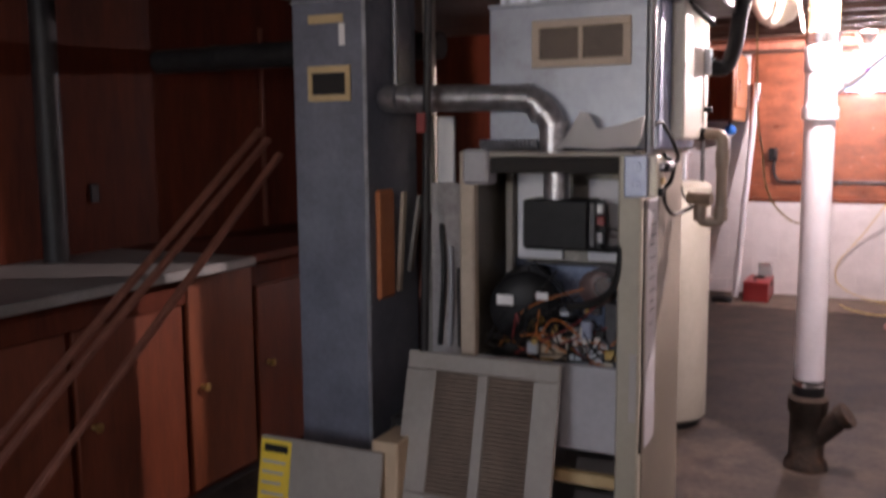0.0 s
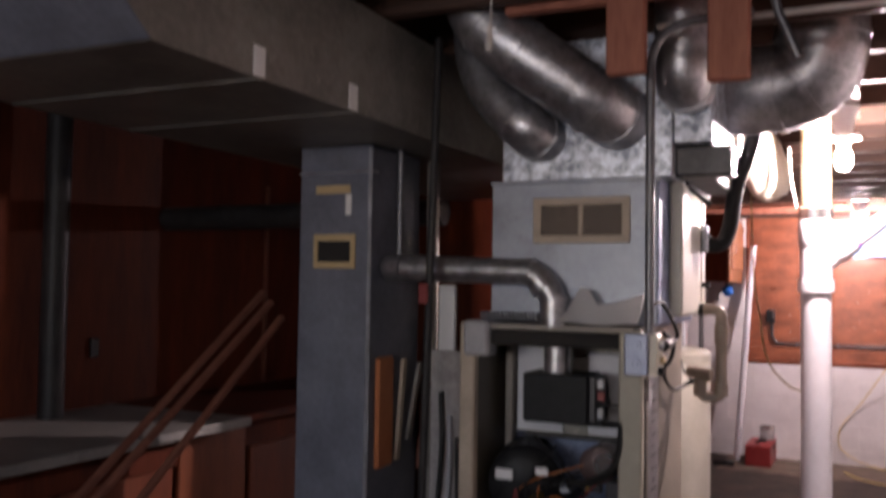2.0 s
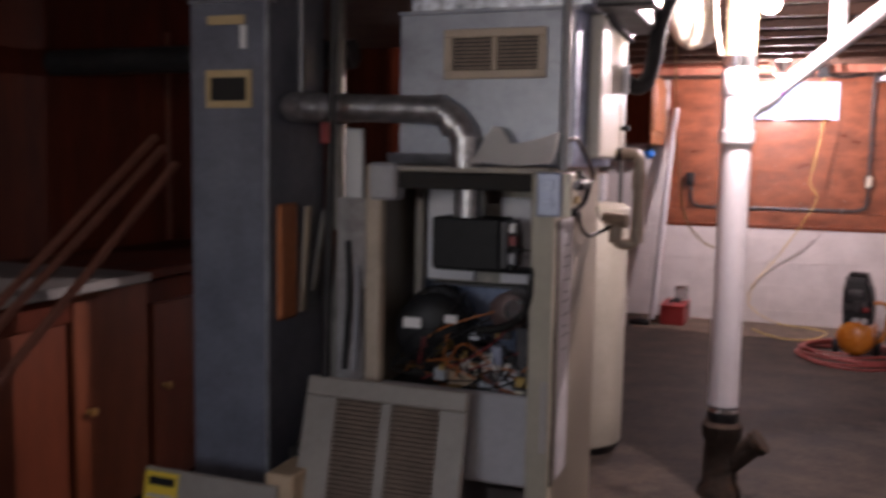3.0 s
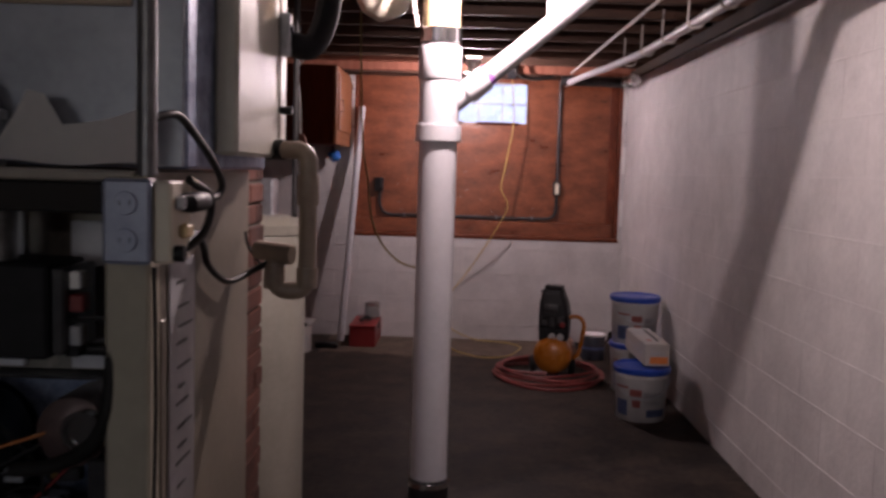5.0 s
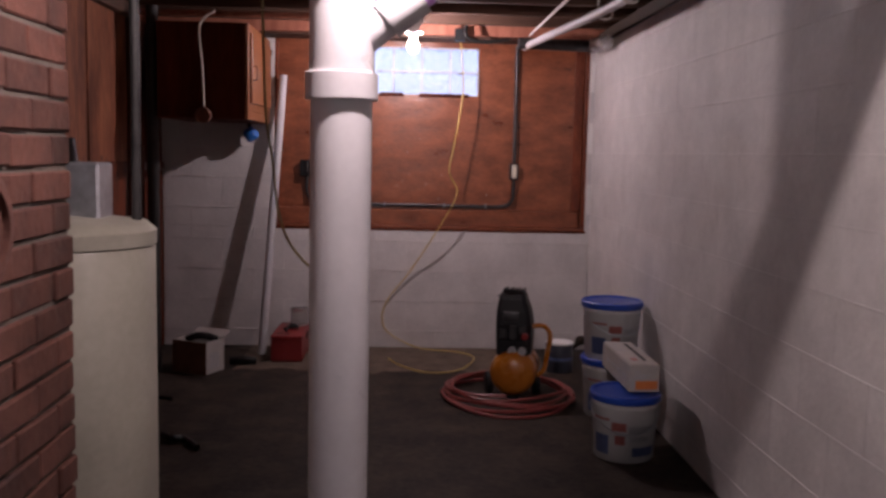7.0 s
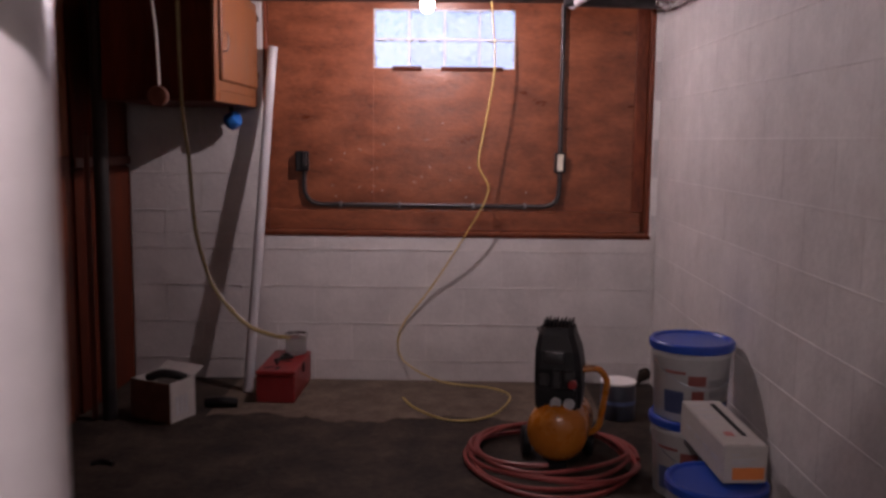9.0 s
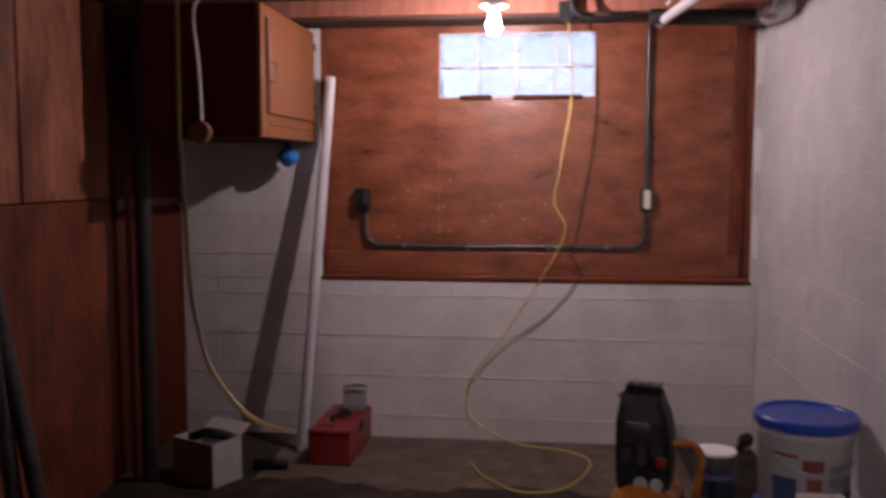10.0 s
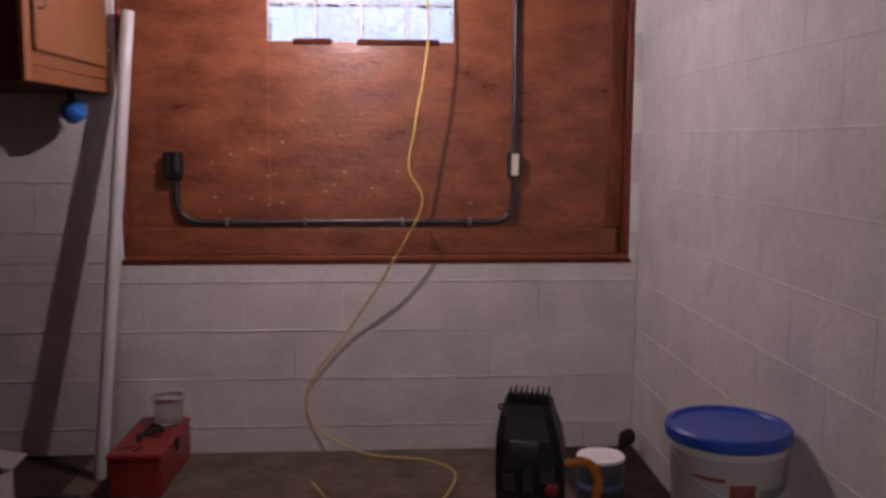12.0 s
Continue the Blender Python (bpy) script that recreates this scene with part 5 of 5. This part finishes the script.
part("body", lathe([(0, 0), (0.080, 0), (0.083, 0.004), (0.083, 0.168), (0.081, 0.172)], 30), surface("dark_can", (0.03, 0.035, 0.05), (0.06, 0.065, 0.09), 8, rough=0.4), can)
part("lid", lathe([(0.081, 0.170), (0.085, 0.174), (0.085, 0.182), (0.078, 0.184), (0.074, 0.178), (0, 0.178)], 30), PAPER, can, "white lid")
part("label_patch", lathe([(0.0838, 0.075), (0.0838, 0.095)], 30), LABELBLUE, can)

solo("paint_brush", sweep(curvy([(2.25, 8.52, 0.02), (2.29, 8.55, 0.05), (2.33, 8.57, 0.09), (2.36, 8.59, 0.12)], 5), 0.02, 8, radii=[0.008, 0.008, 0.008, 0.009, 0.009, 0.01, 0.011, 0.014, 0.018, 0.024, 0.03, 0.034, 0.034, 0.03, 0.025, 0.018]), IRON, "dark brush leaning in the wall corner", "brush")

# compressor
CX, CY = 1.775, 7.52
comp = thing("air_compressor", "small air compressor, orange tank and black tower", "compressor")
tk = pose(CX, CY, 0.165, 90, 0, -14)
part("tank", lathe([(0, 0.165), (0.05, 0.162), (0.09, 0.148), (0.115, 0.12), (0.122, 0.09), (0.122, -0.12), (0.11, -0.15), (0.06, -0.18), (0, -0.185)], 36, m=tk), TANKORANGE, comp, "orange air tank")
def shroud():
    """A tapered moulded shroud: wide at the foot, narrower and canted at the top."""
    bm = bmesh.new()
    rings = []
    for z, x0, x1, y0, y1 in ((0.268, -0.088, 0.092, -0.075, 0.10), (0.36, -0.092, 0.096, -0.085, 0.11), (0.43, -0.092, 0.094, -0.090, 0.11), (0.50, -0.092, 0.082, -0.082, 0.105),
                              (0.560, -0.084, 0.060, -0.060, 0.092), (0.588, -0.076, 0.054, -0.035, 0.082)):
        c = 0.022
        loop = ((x0 + c, y0), (x1 - c, y0), (x1, y0 + c), (x1, y1 - c), (x1 - c, y1), (x0 + c, y1), (x0, y1 - c), (x0, y0 + c))
        rings.append([bm.verts.new((x, y, z)) for x, y in loop])
    for a, b in zip(rings, rings[1:]):
        for k in range(8):
            j = (k + 1) % 8
            bm.faces.new((a[k], a[j], b[j], b[k]))
    bm.faces.new(rings[0][::-1])
    bm.faces.new(rings[-1])
    bmesh.ops.transform(bm, matrix=pose(CX - 0.008, CY - 0.01, -0.012, 0, 0, -14), verts=bm.verts[:])
    return bm


part("tower", shroud(), BLACK, comp, "black plastic shroud", False)
for x0, x1, z0, z1 in ((-0.070, -0.030, 0.36, 0.41), (-0.018, 0.018, 0.355, 0.43), (0.030, 0.072, 0.385, 0.43)):
    part("shroud_rib", bm_box(x0, x1, -0.100, -0.080, z0, z1, 0.006, m=pose(CX - 0.008, CY - 0.01, -0.012, 0, 0, -14)), DARKCONDUIT, comp, "", False)
part("shroud_front", bm_box(-0.055, 0.030, -0.094, -0.070, 0.445, 0.50, 0.012, m=pose(CX - 0.008, CY - 0.01, -0.01, 0, 0, -14), seg=2), DARKCONDUIT, comp, "grey cooling shroud")
part("shroud_lug", lathe([(0.004, -0.004), (0.010, -0.004), (0.010, 0.004), (0.004, 0.004), (0.004, -0.004)], 14, m=pose(CX - 0.092, CY + 0.0, 0.560, 90, 0, -14)), BLACK, comp)
fin = mesh_of("fin", bm_box(-0.002, 0.002, -0.03, 0.070, 0.59, 0.621, 0.0007), BLACK)
for k in range(8):
    ob = new("fin", fin)
    ob.parent, ob.matrix_basis = comp, pose(CX - 0.008, CY - 0.01, -0.022, 0, 0, -14) @ pose(-0.064 + 0.0155 * k, 0, 0.004 * (k % 2))
part("control_panel", bm_box(-0.085, 0.075, -0.11, -0.06, 0.25, 0.345, 0.008, m=pose(CX, CY, 0, 0, 0, -14)), BLACK, comp, "", False)
for dx, dz, mt in ((-0.005, 0.285, LABELGREY), (0.048, 0.285, LABELGREY)):
    part("gauge", lathe([(0, 0), (0.022, 0), (0.022, 0.014), (0.018, 0.016), (0, 0.012)], 18, m=pose(CX, CY, 0, 0, 0, -14) @ pose(dx, -0.108, dz, 90, 0, 0)), mt, comp)
part("red_knob", lathe([(0, 0), (0.018, 0), (0.018, 0.022), (0, 0.026)], 16, m=pose(CX, CY, 0, 0, 0, -14) @ pose(0.060, -0.098, 0.365, 90, 0, 0)), REDPAINT, comp, "red switch knob")
part("handle", sweep(rounded([(CX + 0.07, CY - 0.02, 0.40), (CX + 0.15, CY - 0.03, 0.41), (CX + 0.185, CY - 0.03, 0.36), (CX + 0.155, CY - 0.02, 0.15), (CX + 0.09, CY, 0.12)], 0.04), 0.013, 12), TANKORANGE, comp, "orange tube handle")
for sx in (-1, 1):
    part("wheel", lathe([(0, -0.02), (0.05, -0.02), (0.062, -0.014), (0.062, 0.014), (0.05, 0.02), (0, 0.02)], 24, m=pose(CX + sx * 0.13, CY + 0.10, 0.062, 0, 90, 0)), BLACK, comp)
part("front_foot", bm_box(-0.04, 0.04, -0.08, -0.04, 0.0, 0.07, 0.008, m=pose(CX, CY, 0, 0, 0, -14)), BLACK, comp, "", False)
rng = random.Random(9)
pts = []
for k in range(150):
    a = 2 * math.pi * k / 26
    turn = k // 26
    r = 0.365 - 0.018 * turn + 0.02 * math.sin(a * 1.7 + turn) + 0.012 * math.sin(3 * a + turn * 2)
    pts.append((CX - 0.038 + r * math.cos(a), CY + 0.015 + r * 1.02 * math.sin(a), 0.013 + 0.012 * turn + 0.006 * math.sin(2.3 * a)))
solo("air_hose", sweep(curvy(pts, 3), 0.0092, 8), HOSE, "coiled red air hose on the floor", "hose")

# tool box, carton
tool = thing("tool_box", "long red metal tool box with clutter on top", "tool box", at=(0.450, 8.505, 0.003), turn=-1)
part("body", bm_box(-0.097, 0.097, -0.225, 0.225, 0, 0.140, 0.006), REDPAINT, tool, "", False)
part("lid", bm_box(-0.100, 0.100, -0.228, 0.228, 0.141, 0.163, 0.007), REDPAINT, tool, "red hinged lid", False)
part("latch", bm_box(0.0985, 0.104, -0.02, 0.02, 0.105, 0.155, 0.002), BLACK, tool, "dark latch", False)
part("handle", sweep(rounded([(-0.02, -0.09, 0.160), (-0.02, -0.09, 0.176), (-0.02, 0.05, 0.176), (-0.02, 0.05, 0.160)], 0.012), 0.006, 8), BLACK, tool, "black carrying handle")
for x, y, a in ((-0.045, -0.15, 30), (0.0, -0.165, 80), (0.02, -0.02, -20)):
    part("smudge", bm_box(-0.028, 0.028, -0.008, 0.008, 0.1632, 0.1645, m=pose(x, y, 0, 0, 0, a)), BLACK, tool, "black paint mark", False)
solo("clear_jar", lathe([(0, 0), (0.045, 0), (0.05, 0.008), (0.05, 0.075), (0.054, 0.082), (0.05, 0.084), (0.045, 0.078), (0.044, 0.01), (0, 0.008)], 24, m=Matrix.Translation((0.485, 8.65, 0.1665)) @ Matrix.Scale(1.15, 4)), CLEAR, "clear plastic tub standing on the red box", "tub")
solo("jar_rim", lathe([(0.056, 0), (0.063, 0.002), (0.066, 0.010), (0.063, 0.016), (0.056, 0.016), (0.054, 0.008), (0.056, 0)], 24, m=Matrix.Translation((0.485, 8.65, 0.2635))), CHROME, "bright metal ring on the clear tub", "lid")
solo("black_strap", sweep(curvy([(0.41, 8.46, 0.174), (0.45, 8.50, 0.180), (0.485, 8.54, 0.174), (0.46, 8.57, 0.180), (0.43, 8.585, 0.174)], 6), 0.008, 8), BLACK, "black strap lying on the red box", "strap")
wb = thing("small_carton", "open white carton with black tools inside", "box", at=(-0.04, 8.06, 0), turn=-25)
for x0, x1, y0, y1 in ((-0.12, 0.12, -0.085, -0.080), (-0.12, 0.12, 0.080, 0.085), (-0.12, -0.115, -0.079, 0.079), (0.115, 0.12, -0.079, 0.079)):
    part("wall_sheet", bm_box(x0, x1, y0, y1, 0, 0.19, 0.001), CARTON, wb, "", False)
part("bottom_sheet", bm_box(-0.114, 0.114, -0.079, 0.079, 0, 0.005), CARTON, wb, "", False)
part("flap", bm_box(-0.115, 0.115, 0, 0.075, 0, 0.003, m=pose(0, 0.086, 0.19, 25, 0, 0)), CARTON, wb, "", False)
part("label_patch", bm_box(-0.1195, 0.1195, -0.0862, -0.0852, 0.001, 0.188), surface("brown_carton_print", (0.10, 0.05, 0.032), (0.19, 0.10, 0.066), 9, rough=0.7, bump=0.03), wb, "brown printed side", False)
for k in range(3):
    part("print_bar", bm_box(0.1202, 0.1210, -0.05 + 0.03 * k, -0.03 + 0.03 * k, 0.03, 0.12), LABELGREY, wb, "", False)
solo("cordless_tool", sweep(curvy([(-0.10, 8.03, 0.19), (-0.04, 8.02, 0.215), (0.02, 8.03, 0.21), (0.06, 8.07, 0.185)], 6), 0.022, 10), BLACK, "black tool lying in the small carton", "tool")
solo("black_bag", sweep(curvy([(0.12, 8.22, 0.02), (0.20, 8.20, 0.03), (0.27, 8.22, 0.02)], 6), 0.025, 10), BLACK, "black cloth lying beside the red box", "cloth")
solo("floor_scrap", sweep(curvy([(-0.12, 7.40, 0.008), (-0.08, 7.42, 0.012), (-0.03, 7.40, 0.008)], 5), 0.010, 8), BLACK, "small black scrap on the concrete floor", "scrap")
solo("floor_scrap", sweep(curvy([(0.09, 6.80, 0.012), (0.15, 6.72, 0.022), (0.20, 6.74, 0.012), (0.28, 6.62, 0.014)], 5), 0.016, 8), BLACK, "small black scrap on the concrete floor", "scrap")
def bare_strip(x0, x1, y0, y1):
    """A thin skin of bare concrete with a ragged front edge."""
    bm, rs = bmesh.new(), random.Random(12)
    n = 60
    front, rear = [], []
    for i in range(n + 1):
        x = x0 + (x1 - x0) * i / n
        y = y0 + 0.05 * math.sin(i * 0.21) + 0.018 * math.sin(i * 0.9) + rs.uniform(-0.014, 0.014)
        front.append(bm.verts.new((x, y, 0.0022)))
        rear.append(bm.verts.new((x, y1, 0.0022)))
    for i in range(n):
        bm.faces.new((front[i], front[i + 1], rear[i + 1], rear[i]))
    low = bmesh.ops.extrude_face_region(bm, geom=bm.faces[:])
    for v in low["geom"]:
        if isinstance(v, bmesh.types.BMVert):
            v.co.z = -0.004
    return bm


panel = solo("floor_strip", bare_strip(0.16, 2.05, 8.06, 8.744), surface("bare_concrete", (0.070, 0.052, 0.040), (0.165, 0.126, 0.098), 6, rough=0.8, bump=0.4, spec=0.2, fine=40, span=(0.5, 0.86), spots=0.6, spot_colour=(0.045, 0.034, 0.027), spot_scale=4), "bare paler concrete strip along the far wall", "floor", "", "structure", False)

# ---- wall pieces ----
BL, BH, Z0 = 0.406, 0.203, 0.112
def block_mesh(length, height, along_y):
    g = 0.0009
    c = 0.0012
    bm = bmesh.new()
    if along_y:
        bm_box(-0.002, 0.02, 0.0002, length - 0.0002, g, height - g, c, bm)
    else:
        bm_box(0.0003, length - 0.0003, -0.002, 0.02, g, height - g, c, bm)
    return mesh_of("block", bm, BLOCK)


cache = {}
def lay(parent, along_y, fixed, u0, u1, z0, z1, odd):
    length, height = round(u1 - u0, 3), round(z1 - z0, 3)
    if length < 0.03 or height < 0.03:
        return
    key = (length, height, along_y)
    if key not in cache:
        cache[key] = block_mesh(length, height, along_y)
    ob = new("block", cache[key])
    ob.parent = parent
    jit = rngb.uniform(-0.0003, 0.0003)
    ob.location = (fixed + jit, u0, z0) if along_y else (u0, fixed + jit, z0)


rngb = random.Random(2)
def courses(parent, along_y, fixed, u0, u1, zlo, zhi, anchor):
    for k in range(-1, 10):
        z0, z1 = max(zlo, Z0 + BH * k), min(zhi, Z0 + BH * (k + 1))
        if z1 - z0 < 0.03:
            continue
        u = anchor + (BL / 2 if k % 2 else 0)
        while u > u0:
            u -= BL
        while u < u1:
            lay(parent, along_y, fixed, max(u, u0), min(u + BL, u1), z0, z1, k)
            u += BL


# mortar squeezed a little proud of the block faces along each bed joint
for k in range(10):
    z = Z0 + BH * k
    if z < 2.0:
        part("bed_joint", bm_box(XR - 0.0048, XR + 0.001, 1.0, 8.744, z - 0.0030, z + 0.0034, 0.0012), BLOCK, wall_right, "", False)
        part("bed_joint", bm_box(XB, 0.296 if z > 0.78 else XR - 0.006, YF - 0.0044, YF + 0.001, z - 0.0030, z + 0.0034, 0.0012), BLOCK, wall_far, "", False)
courses(wall_right, True, XR, 1.0, 8.745, 0.0, 2.03, 8.745)
courses(wall_far, False, YF, XB, XR - 0.003, 0.0, 0.80, 2.40)
courses(wall_far, False, YF, XB, 0.297, 0.80, 2.03, 2.40)
courses(wall_far, False, YF, 2.377, XR - 0.003, 0.80, 2.03, 2.40)

rngb = random.Random(5)
brick_me = mesh_of("brick", bm_box(-0.05, 0.008, 0.004, 0.186, 0.004, 0.061, 0.004), BRICK)
half_me = mesh_of("brick", bm_box(-0.05, 0.008, 0.004, 0.091, 0.004, 0.061, 0.004), BRICK)
for k in range(31):
    odd = k % 2
    rows = [(3.92 + 0.19 * n + (0.095 if odd else 0), brick_me) for n in range(3 if odd else 4)]
    if odd:
        rows += [(3.92, half_me), (4.585, half_me)]
    for y, me in rows:
        ob = new("brick", me)
        ob.location = (0.475 + rngb.uniform(-0.003, 0.003), y, 0.0665 * k + rngb.uniform(-0.0015, 0.0015))
        ob.rotation_euler = (radians(rngb.uniform(-0.5, 0.5)), 0, radians(rngb.uniform(-0.8, 0.8)))
        ob.parent = chimney
